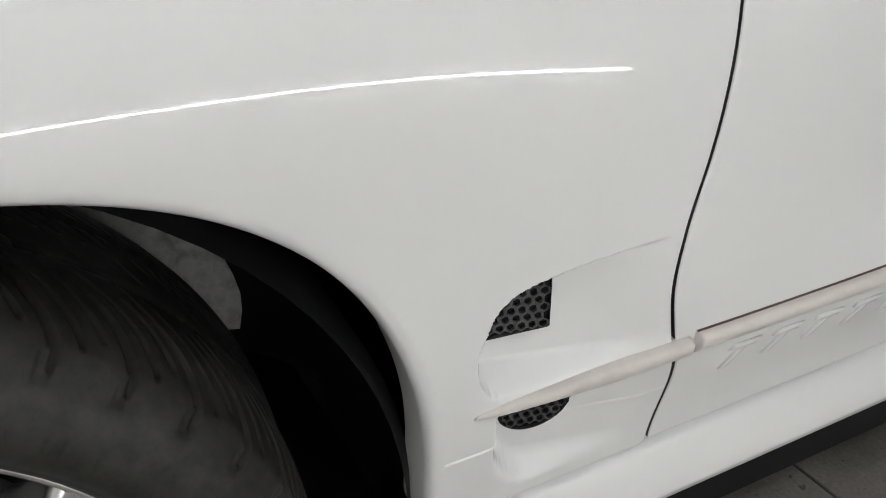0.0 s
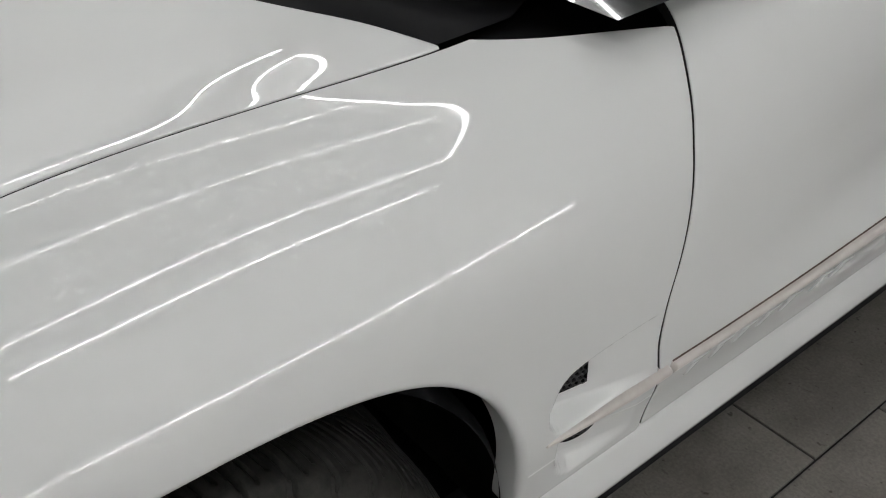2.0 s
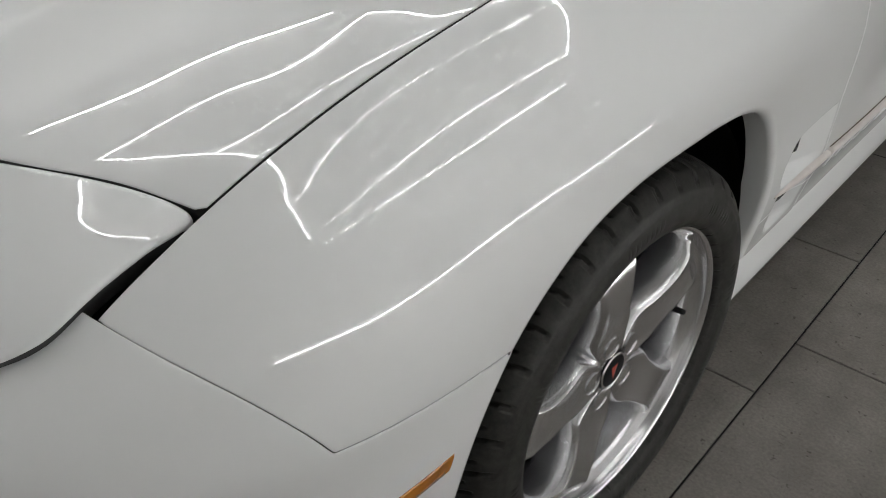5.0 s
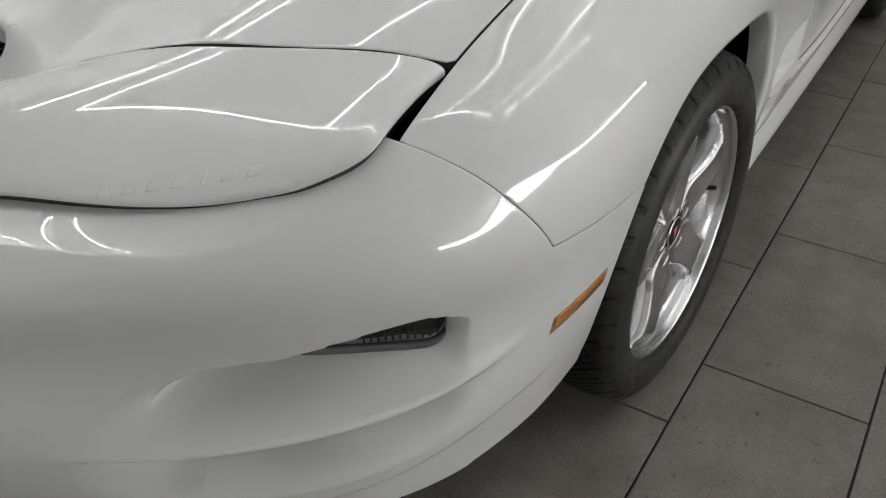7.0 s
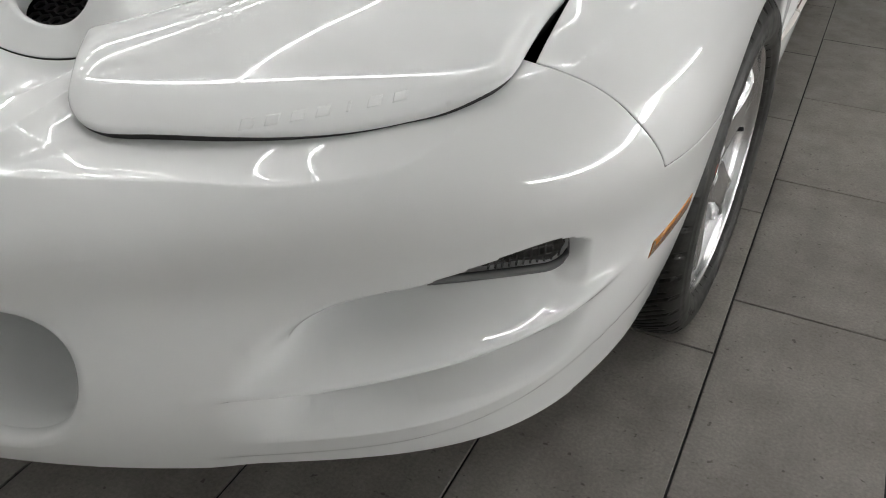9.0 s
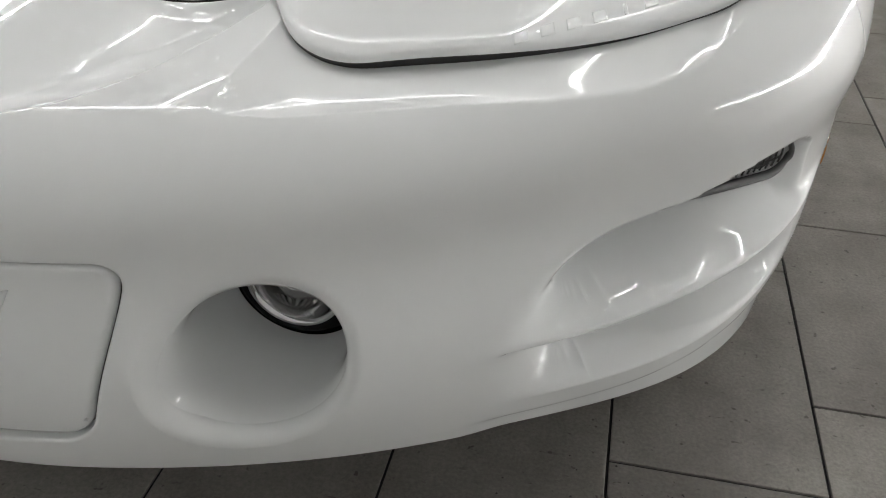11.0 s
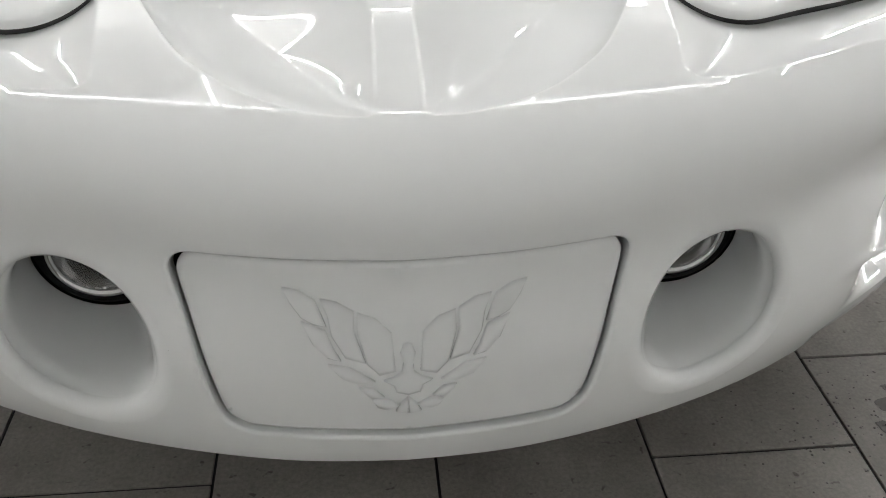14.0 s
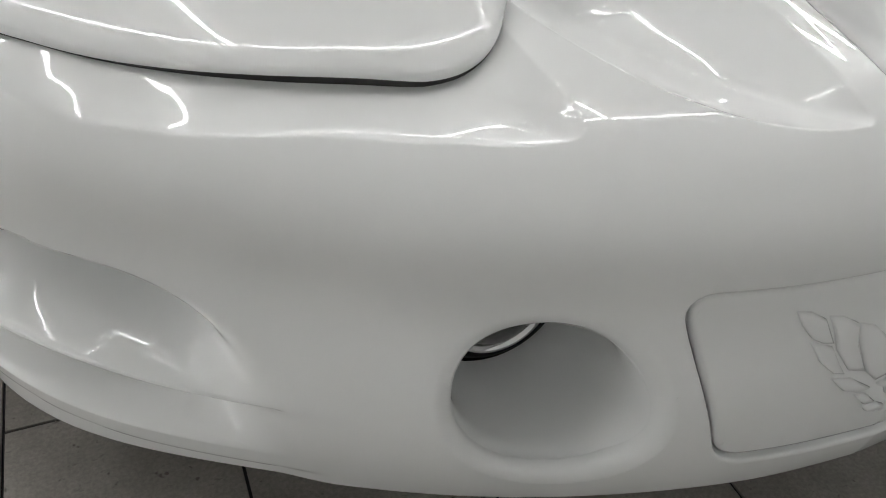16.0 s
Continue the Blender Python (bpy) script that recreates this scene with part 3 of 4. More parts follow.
def tube(a, b, r=0.009, glow=LED):
    a, b = Vector(a), Vector(b)
    lamp = new("led_tube")
    tagged(lamp, "slim glowing white led tube with white end caps", "led light", "led tubes round the bay")
    turn = (b - a).to_track_quat("Z", "Y").to_matrix().to_4x4()
    lamp.matrix_basis = Matrix.Translation((a + b) / 2) @ turn
    n = (b - a).length
    bm = bmesh.new()
    bmesh.ops.create_cone(bm, cap_ends=True, segments=12, radius1=r, radius2=r, depth=n - 0.02)
    part("glowing_tube", bm, glow, lamp)
    for sign in (-1, 1):
        bm = bmesh.new()
        bmesh.ops.create_cone(bm, cap_ends=True, segments=12, radius1=r * 1.1, radius2=r * 1.1, depth=0.01)
        bmesh.ops.translate(bm, vec=(0, 0, sign * (n / 2 - 0.005)), verts=bm.verts)
        part("end_cap", bm, WALL, lamp)
    return lamp


ZT = CEIL - 0.05
Y0, YM, Y1 = -0.47, 0.69, 1.79
LINES = (-1.93, -0.70, 0.70, 1.93)
for x in LINES:
    tube((x, Y0, ZT), (x, YM, ZT))
    tube((x, YM, ZT), (x, Y1, ZT))
for y in (Y0, Y1):
    for x, x1 in zip(LINES, LINES[1:]):
        tube((x, y, ZT), (x1, y, ZT))
for x in (-1, 1):
    for px, z, r, ya, yb, glow in ((2.53, ZT, 0.008, -0.36, 1.90, LED_SIDE), (WX - 0.05, 0.32, 0.016, -1.15, 2.46, LED_LOW)):
        tube((x * px, ya, z), (x * px, YM, z), r, glow)
        tube((x * px, YM, z), (x * px, yb, z), r, glow)


# ---------------------------------------------------------------- the car
car = new("car")
tagged(car, "glossy white two-door sports coupe parked on grey tiles", "car")


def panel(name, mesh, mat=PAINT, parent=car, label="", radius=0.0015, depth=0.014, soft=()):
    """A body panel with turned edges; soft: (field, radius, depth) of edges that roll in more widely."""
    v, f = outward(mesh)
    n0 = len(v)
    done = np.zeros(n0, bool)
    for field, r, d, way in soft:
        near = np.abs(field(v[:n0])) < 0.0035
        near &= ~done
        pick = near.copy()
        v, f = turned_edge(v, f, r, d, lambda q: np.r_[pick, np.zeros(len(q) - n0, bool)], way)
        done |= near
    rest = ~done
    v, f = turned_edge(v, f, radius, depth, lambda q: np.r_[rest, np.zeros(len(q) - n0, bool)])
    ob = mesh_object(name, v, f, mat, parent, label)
    ob.data.materials.append(GAP_SHADE)
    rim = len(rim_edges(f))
    # the innermost ring of the turned edge is painted with the gap's shade
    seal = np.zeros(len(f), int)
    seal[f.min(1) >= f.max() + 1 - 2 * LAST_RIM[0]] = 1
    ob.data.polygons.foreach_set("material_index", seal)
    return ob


def mirrored(mesh):
    v, f = mesh
    return v * (-1, 1, 1), flipped(f)


def on_flank(s, z, off=0.0):
    """Places on the flank at arc length s and height z, standing off the skin."""
    s, z = np.asarray(s, float), np.asarray(z, float)
    p, n = outline(s)
    d = flank(s, z) + off
    return np.stack([p[..., 0] + n[..., 0] * d, p[..., 1] + n[..., 1] * d, z], -1)


def strip(rows, closed=False):
    """Faces between rows of points of equal length."""
    rows = np.array(rows)
    n, m = rows.shape[:2]
    k = m if closed else m - 1
    f = [(i * m + j, (i + 1) * m + j, (i + 1) * m + (j + 1) % m, i * m + (j + 1) % m) for i in range(n - 1) for j in range(k)]
    return rows.reshape(-1, 3), f


def both_sides(name, verts, faces, mat, parent=car, label="", smooth=True):
    verts = np.array(verts)
    a = mesh_object(name, verts, faces, mat, parent, label, smooth)
    mesh_object(name, verts * (-1, 1, 1), [tuple(reversed(tuple(q))) for q in faces], mat, parent, label, smooth)
    return a


def raised(name, outline_pts, place, lift, mat, parent, label=""):
    """A low raised piece: a flat outline laid on a surface by place(u, v, off), with a chamfer."""
    c = np.mean(outline_pts, 0)
    pts = np.array(outline_pts, float)
    small = c + (pts - c) * 0.80
    rows = [place(pts[:, 0], pts[:, 1], -0.001), place(pts[:, 0], pts[:, 1], lift * 0.5), place(small[:, 0], small[:, 1], lift)]
    v, f = strip(rows, True)
    m = len(pts)
    f = [tuple(reversed(q)) for q in f] + [tuple(range(2 * m, 3 * m))]
    ob = mesh_object(name, v, f, mat, parent, label)
    return ob


# bumper
def bumper_fields():
    def off_fender(v):
        y, z = v[:, 1], v[:, 2]
        return np.maximum(nose_line(z) - y, 0.572 - 0.03 * (y + 0.32) - z) - GAP / 2

    def low(v):
        x = np.abs(v[:, 0])
        s = np.where(v[:, 1] < -0.6, np.interp(x, _pts[:1500, 0], _len[:1500]), place_of(v))
        return v[:, 2] - bumper_low(s)

    def ahead(v):
        return -0.05 - v[:, 1]
    return [ahead, low, off_fender, lambda v: np.where(v[:, 2] < 0.57, 1, lamp_field(v) + 0.028), lambda v: np.where(v[:, 2] < 0.57, 1, hood_field(v) - GAP / 2),
            lambda v: arch_field(v) - 0.004, fog_field, lambda v: plate_field(v) - 0.004]


base = flank_patch(0, along(-0.2), -66, 118, 0.0042, 0.55, True, (0, 0.98, 30, 74, 0.003, 0.3))
bumper = panel("front_bumper", cut(base, *bumper_fields()), label="white painted bumper cover with moulded corner scoops",
               soft=[(fog_field, 0.020, 0.0, (0, 1, 0)), (lambda v: plate_field(v) - 0.004, 0.004, 0.02, (0, 1, 0)), (lambda v: arch_field(v) - 0.004, 0.008, 0.03, None)])


def front_place(x, z, off=0.0):
    """Places on the nose face at x and height z."""
    x, z = np.asarray(x, float), np.asarray(z, float)
    s = np.interp(np.abs(x), _pts[:2000, 0], _len[:2000])
    q = on_flank(s, z, off)
    q[..., 0] *= np.where(x < 0, -1, 1)
    return q


# plate filler with its emblem
inner = cut(base, lambda v: -plate_field(v) - 0.010)
inner = (inner[0] + (0, 0.005, 0), inner[1])
plate = panel("plate_panel", inner, label="white filler panel with a raised bird-shaped emblem", radius=0.007, depth=0.02)
emblem_place = lambda x, z, off: front_place(x, z, off) + (0, 0.005, 0)


def feather(points):
    for sign in (1, -1):
        pts = [(sign * (px - 580) / 2455, 0.375 + (420 - py) / 2130) for px, py in points]
        raised("feather", pts if sign > 0 else pts[::-1], emblem_place, 0.0048, PAINT, plate)


feather([(305, 163), (340, 168), (377, 187), (400, 238), (372, 234), (345, 222), (322, 195)])
feather([(344, 230), (398, 246), (415, 282), (430, 304), (400, 298), (368, 272)])
feather([(388, 184), (425, 190), (462, 208), (462, 250), (485, 308), (440, 298), (410, 255), (402, 215)])
feather([(470, 211), (510, 222), (545, 250), (552, 325), (515, 333), (488, 310), (468, 250)])
feather([(400, 312), (450, 318), (505, 348), (470, 352), (430, 340)])
feather([(468, 362), (500, 364), (525, 384), (495, 386)])
feather([(498, 392), (530, 390), (560, 404), (530, 413), (508, 408)])
feather([(579, 384), (579, 424), (550, 420), (562, 400)])
half = [(580, 268), (570, 272), (563, 288), (569, 306), (566, 326), (548, 338), (524, 346), (546, 356), (552, 372), (580, 378)]
body = [((px - 580) / 2455, 0.375 + (420 - py) / 2130) for px, py in half]
raised("bird_body", body + [(-x, z) for x, z in body[-2:0:-1]], emblem_place, 0.0048, PAINT, plate)

# fog lamps deep in their tunnels
def fog_lamp(side):
    lamp = new("fog_lamp")
    lamp.parent = car
    n = 64
    a = np.linspace(0, 2 * np.pi, n, endpoint=False)
    rows = []
    start = front_place(FOG[0] + FOG[2] * np.cos(a), FOG[1] + FOG[3] * np.sin(a))
    for k, (dy, sx, sz, up) in enumerate([(0.013, 0.86, 0.86, 0), (0.0215, 0.795, 0.795, 0), (0.03, 0.77, 0.77, 0.001), (0.045, 0.765, 0.765, 0.002), (0.07, 0.76, 0.755, 0.006), (0.105, 0.755, 0.75, 0.010)]):
        x = FOG[0] + FOG[2] * sx * np.cos(a)
        z = FOG[1] + up + FOG[3] * sz * np.sin(a)
        mix = max(0, 1 - max(k - 1, 0) / 3)
        y = (start[:, 1] + dy) * mix + (-1.035 + dy) * (1 - mix)
        rows.append(np.stack([x, y, z], -1))
    v, f = strip(rows, True)
    mesh_object("tunnel", v * (side, 1, 1), f if side < 0 else [q[::-1] for q in f], PAINT, lamp, "smooth white painted tunnel")
    cx, cz, y = FOG[0], FOG[1] + 0.016, -0.938

    def disc(name, prof, mat, label=""):
        rows = [np.stack([cx + r * np.cos(a), np.full(n, y + d), cz + r * np.sin(a)], -1) for d, r in prof]
        v, f = strip(rows, True)
        mesh_object(name, v * (side, 1, 1), f if side < 0 else [q[::-1] for q in f], mat, lamp, label)

    disc("seal", [(0.012, 0.075), (0.000, 0.068), (-0.004, 0.059), (0.004, 0.055)], BLACK, "black rubber ring")
    disc("bezel", [(0.004, 0.056), (-0.008, 0.054), (-0.009, 0.050), (-0.003, 0.047)], DARKCHROME, "bright lamp rim")
    disc("reflector", [(-0.002, 0.049), (0.015, 0.040), (0.03, 0.022), (0.034, 0.0)], DARKCHROME, "mirror-bright reflector bowl")
    disc("lens", [(-0.004, 0.049), (-0.010, 0.04), (-0.014, 0.02), (-0.015, 0.0)], CLEAR, "clear domed glass lens")
    for i in range(7):
        rows = [np.array([(cx + (i - 3) * 0.008 + dx, y - 0.006 + dy, cz + 0.028 + dz) for dx, dy in ((-0.002, 0), (0, -0.003), (0.002, 0))]) for dz in (-0.022, 0.012)]
        v, f = strip(rows)
        mesh_object("flute", v * (side, 1, 1), f, CLEAR, lamp)


for side in (1, -1):
    fog_lamp(side)

# turn signals in the upper corner scoops
def signal(side):
    lamp = new("turn_signal")
    lamp.parent = car
    flip = lambda v: np.array(v) * (side, 1, 1)
    u = np.linspace(0, 1, 41)

    def face(u, t, sink=0.0):
        """u from the nose outward, t from the lower edge up."""
        x, y = 0.692 + 0.142 * u, -0.738 + 0.088 * u + 0.012 * u * u
        bend = 1 - np.sqrt(1 - np.clip((u - 0.84) / 0.163, 0, 1) ** 2)
        low = 0.468 + 0.008 * u + 0.022 * bend
        top = 0.490 + 0.040 * u ** 0.9 - 0.020 * bend
        bulge = 0.006 * np.sin(np.pi * t) - sink
        return np.stack([x + 0.5 * bulge, y - 0.85 * bulge, low + (top - low) * t], -1)

    rows = [face(u, t) for t in np.linspace(0, 1, 9)]
    v, f = strip(rows)
    mesh_object("lens", flip(v), f, SMOKE, lamp, "smoked ribbed lens over a dark housing")
    v, f = strip([face(u, t, 0.014) for t in (-0.15, 0.3, 0.7, 1.3)])
    mesh_object("housing", flip(v), f, LAMPDARK, lamp, "dark smoked lamp housing")
    for i in range(18, 39, 2):
        p = [face(u[i:i + 1], t, 0.004)[0] for t in np.linspace(0.12, 0.88, 6)]
        ribs = [np.array([q + (-0.0012, -0.0008, 0), q + (0.001, -0.0022, 0), q + (0.0014, 0.0006, 0)]) for q in p]
        v, f = strip(ribs)
        mesh_object("rib", flip(v), f, LENS, lamp)
    for t in (0.35, 0.6):
        p = face(u[16:39], t, 0.004)
        v, f = strip([p + (0, 0, -0.0012), p + (0.001, -0.0016, 0), p + (0, 0, 0.0012)])
        mesh_object("rib", flip(v), f, LENS, lamp)
    line_pts = list(face(u, 0.0)) + [face(u[-1:], t)[0] for t in (0.25, 0.5, 0.75, 1.0)]
    ring = [np.array([q + (0, 0, 0.004), q + (0.004, -0.005, 0.001), q + (0.004, -0.004, -0.006), q + (0, 0.004, -0.006)]) for q in line_pts]
    v, f = strip(ring, True)
    mesh_object("bezel", flip(v), f, GREYTRIM, lamp, "grey lamp frame")


for side in (1, -1):
    signal(side)


# amber side markers
def marker(side):
    lamp = new("side_marker")
    lamp.parent = car
    y = np.linspace(-0.502, -0.386, 14)
    s = np.array([along(q) for q in y])
    rows = []
    for t, off in ((0, -0.006), (0.02, 0.0004), (0.12, 0.0014), (0.5, 0.0018), (0.88, 0.0014), (0.98, 0.0004), (1, -0.006)):
        lean = 0.006 * (t - 0.5)
        rows.append(on_flank(s + lean, 0.422 + (y + 0.502) * 0.20 + 0.027 * t, off))
    rows = np.array(rows)
    v, f = strip(rows)
    m = len(y)
    caps = [tuple(i * m for i in range(7)), tuple(i * m + m - 1 for i in reversed(range(7)))]
    mesh_object("lens", v * (side, 1, 1), f + caps, AMBER, lamp, "orange plastic lens")
    return lamp


for side in (1, -1):
    marker(side)

# hood and headlamp covers
def nostril_field(v):
    """Positive outside the nostrils."""
    x, y = np.abs(v[:, 0]), v[:, 1]
    return (np.hypot((x - 0.118) / 0.080, (y + 0.704) / 0.034) - 1) * 0.05


def hood_top(x, y):
    """The hood stands up in two lobes behind the nostrils."""
    a = np.abs(x)
    lobe = np.exp(-((a - 0.125) / 0.105) ** 4) * step(-0.738, -0.682, y) * (1 - step(-0.58, 0.35, y))
    return skin_top(x, y) + 0.045 * lobe


hood = cut(top_patch(-0.82, 0.82, -0.90, 0.72, hood_top, 0.007), lambda v: -hood_field(v) - GAP / 2 - 0.0004, nostril_field)
hood_ob = panel("hood", hood, label="white hood with twin nostrils at its front", depth=0.03, soft=[(nostril_field, 0.012, 0.03, (0, 0.3, -0.95))])


def nostril(side):
    """Black mesh set down in the nostril."""
    duct = new("hood_nostril")
    duct.parent = car
    back = [np.array([(x, -0.77 + 0.17 * t, 0.630 + 0.06 * t) for x in np.linspace(0.01, 0.24, 12)]) for t in (0, 0.5, 1)]
    vv, ff = strip(back)
    mesh_object("backing", vv * (side, 1, 1), ff, BLACK, duct, "black shadowed intake")
    comb = bmesh.new()
    for r in range(6):
        for c in range(9):
            cx, t = 0.04 + 0.02 * (c + 0.5 * (r % 2)), 0.12 + 0.13 * r
            if abs(cx - 0.122) > 0.085:
                continue
            hexagon(comb, (cx * side, -0.77 + 0.17 * t, 0.643 + 0.06 * t), (1, 0, 0), (0, 0.94, 0.33), 0.0115, 0.0016)
    part("mesh_grille", comb, GRILLE, duct, "black honeycomb mesh", smooth=False)


def hexagon(bm, centre, right, up, r, w, deep=0.004):
    """A six-sided ring for honeycomb mesh."""
    c, ri, u = Vector(centre), Vector(right), Vector(up)
    nrm = ri.cross(u).normalized()
    outer = [bm.verts.new(c + ri * (r * math.sin(k * math.pi / 3)) + u * (r * math.cos(k * math.pi / 3))) for k in range(6)]
    inn = [bm.verts.new(c + ri * ((r - 2 * w) * math.sin(k * math.pi / 3)) + u * ((r - 2 * w) * math.cos(k * math.pi / 3))) for k in range(6)]
    low = [bm.verts.new(v.co - nrm * deep) for v in inn]
    for k in range(6):
        j = (k + 1) % 6
        bm.faces.new((outer[k], outer[j], inn[j], inn[k]))
        bm.faces.new((inn[k], inn[j], low[j], low[k]))


for side in (1, -1):
    nostril(side)

COVER = [0.73626, 0.07285, -0.02269, -0.01084, 0.01069, 0.00940, -0.01346, 0.04357, 0.01860, -0.01237, -0.01652, -0.01937, -0.03774, -0.04867, 0.01969, 0.03739, 0.05130, -0.01387, -0.01046, -0.00622, -0.01009]


def cover_top(x, y):
    """The cover's own crown, rolled down along its front and sides."""
    u, w = (np.abs(x) - 0.5) / 0.3, (y + 0.72) / 0.18
    z = sum(k * u ** i * w ** j for k, (i, j) in zip(COVER, [(i, j) for i in range(6) for j in range(6 - i)]))
    f = -lamp_field(np.stack([x.ravel(), y.ravel(), y.ravel()], -1)).reshape(x.shape)
    z = z - 0.012 * np.exp(-np.clip(hood_line(y) - np.abs(x), 0, None) / 0.014)
    return z - 0.006 * np.exp(-np.clip(f, 0, None) / 0.010) * (1 - step(-0.08, -0.03, y - lamp_back(x)))


def cover_inset(v):
    x = np.abs(v[:, 0])
    return 0.0085 - 0.004 * step(-0.04, -0.015, v[:, 1] - lamp_back(x)) - 0.003 * (1 - step(0.24, 0.36, x))


lamp = top_patch(0.2, 0.84, -0.95, -0.5, cover_top, 0.005)
lamp = cut(lamp, lambda v: -lamp_field(v) - cover_inset(v), lambda v: hood_line(v[:, 1]) - v[:, 0] - 0.008)
covers = [panel("headlamp_cover", m, label="closed white pop-up headlamp cover", radius=0.006, depth=0.04) for m in (lamp, mirrored(lamp))]

# raised maker's lettering on one cover, as plain slanted bars
for i in range(7):
    t = i / 6
    x, y = 0.525 + 0.142 * t, -0.836 + 0.082 * t
    along_x, along_y = 0.86, 0.50
    w, h = 0.0075, 0.0065
    w = 0.002 if i == 4 else w
    bar = [(-w, -h), (w, -h), (w + 0.003, h), (-w + 0.003, h)]
    pts = [(x + along_x * a - 0.45 * b, y + along_y * a + 0.75 * b) for a, b in bar]
    place = lambda u, q, off: np.stack([u, q, cover_top(u[None], q[None])[0] + off], -1)
    raised("letter_bar", pts, place, 0.0005, PAINT, covers[0])

# fenders and doors
side_patch = flank_patch(0.85, along(0.75), -52, 112, 0.0042, 0.55, fine=(along(0.43), along(0.55), -19, 9, 0.0016, 0.26))
arch_cut = lambda v: arch_field(v) - 0.006
fender = cut(side_patch, lambda v: fender_field(v) - GAP / 2, arch_cut)
for m in (fender, mirrored(fender)):
    panel("front_fender", m, label="white front fender with twin side vents", depth=0.03, soft=[(arch_cut, 0.012, 0.035, None)])
side_patch = flank_patch(along(0.55), along(2.0), -45, 75, 0.008, 0.8)
door = cut(side_patch, lambda v: v[:, 1] - door_line(v[:, 2]) - GAP / 2 - 0.0015, lambda v: v[:, 2] - 0.305, lambda v: 1.9 - v[:, 1], lambda v: 0.905 - v[:, 2])
doors = [panel("door", m, label="closed white door with a lower moulding") for m in (door, mirrored(door))]
side_patch = flank_patch(along(1.8), _len[-1] - 0.02, -45, 75, 0.015, 1.5)
quarter = cut(side_patch, lambda v: v[:, 1] - 1.9 - GAP, lambda v: v[:, 2] - 0.25, rear_arch_field)
for m in (quarter, mirrored(quarter)):
    panel("rear_quarter", m, label="white rear quarter panel")


# honeycomb grilles in the side vents
def vent(side):
    for name, cells, zmid in (("upper", vent_top, 0.0), ("lower", None, 0.0)):
        grille = new("side_vent")
        grille.parent = car
        bm = bmesh.new()
        if name == "upper":
            ys = np.linspace(0.4575, 0.518, 16)
            top = vent_top(ys) - 0.001
            low = 0.474 + (ys - 0.455) * 0.10
        else:
            ys = np.linspace(0.480, 0.542, 16)
            low = 0.402 - 0.031 * np.sqrt(np.clip(1 - ((ys - 0.511) / 0.032) ** 2, 0, 1))
            top = 0.409 + (ys - 0.478) * 0.02
        s = np.array([along(q) for q in ys])
        rows = [on_flank(s, low * (1 - t) + top * t, 0.004) for t in np.linspace(0, 1, 6)]
        v, f = strip(rows)
        mesh_object("backing", v * (side, 1, 1), f, BLACK, grille, "matt black backing")
        for r in range(7):
            for c in range(9):
                y = ys[0] + 0.0085 * (c + 0.5 * (r % 2))
                z = (0.476 if name == "upper" else 0.374) + 0.0075 * r
                if y > ys[-1] - 0.002 or not np.interp(y, ys, low) + 0.003 < z < np.interp(y, ys, top) - 0.003:
                    continue
                p = on_flank(along(y), z, 0.008)
                q = on_flank(along(y + 0.01), z, 0.008)
                ri = (q - p) / 0.01
                hexagon(bm, (p[0] * side, p[1], p[2]), (ri[0] * side, ri[1], 0), (0, 0, 1), 0.0049, 0.0007, 0.003 * side)
        part("mesh_grille", bm, GRILLE, grille, "black honeycomb mesh", smooth=False)
        edge = [rows[0][i] for i in range(16)] + [r[-1] for r in rows[1:]] + [rows[-1][i] for i in range(14, -1, -1)]
        ring = [np.array([q + np.array([0.004, 0, 0]), q + np.array([0.002, 0, 0.0025]), q + np.array([-0.004, 0, 0]), q + np.array([0.002, 0, -0.0025])]) for q in edge]
        v, f = strip(ring, True)
        mesh_object("frame", v * (side, 1, 1), f, BLACK, grille, "black plastic frame")


for side in (1, -1):
    vent(side)


# mouldings along fender and door
def moulding(y0, y1, taper, zlow, ztop):
    y = np.concatenate([np.linspace(y0, y0 + 0.12, 30), np.linspace(y0 + 0.13, y1, 30)])
    s = np.array([along(q) for q in y])
    grow = np.sqrt(np.clip((y - y0) / 0.14, 0, 1)) if taper else np.ones(len(y))
    mid, half = (zlow(y) + ztop(y)) / 2, (ztop(y) - zlow(y)) / 2
    rows = []
    for t, off in ((-1, -0.006), (-0.97, 0.005), (-0.6, 0.0085), (0, 0.0105), (0.55, 0.010), (0.93, 0.006), (1, -0.006)):
        rows.append(on_flank(s, mid + half * t * grow, 0) * 0 + _on_plain(s, mid + half * t * grow, off * np.maximum(grow, 0.25) if off > 0 else off))
    v, f = strip(np.array(rows).transpose(1, 0, 2))
    m = len(rows)
    f = f + [tuple(range(m)), tuple(reversed(range(len(v) - m, len(v))))]
    return v, f


def _on_plain(s, z, off):
    p, n = outline(s)
    d = _section(s, z) + off
    return np.stack([p[..., 0] + n[..., 0] * d, p[..., 1] + n[..., 1] * d, z], -1)


line = lambda a, b: (lambda y: a[1] + (y - a[0]) * (b[1] - a[1]) / (b[0] - a[0]))
v, f = moulding(0.447, 0.652, True, line((0.447, 0.405), (0.652, 0.413)), line((0.447, 0.431), (0.652, 0.434)))
both_sides("fender_moulding", v, f, TRIM, label="cream-white body side moulding")
v, f = moulding(0.659, 1.89, False, line((0.659, 0.415), (1.9, 0.43)), line((0.659, 0.437), (1.9, 0.452)))
for d, sign in zip(doors, (1, -1)):
    mesh_object("door_moulding", v * (sign, 1, 1), f if sign > 0 else [q[::-1] for q in f], TRIM, d, "cream-white body side moulding")

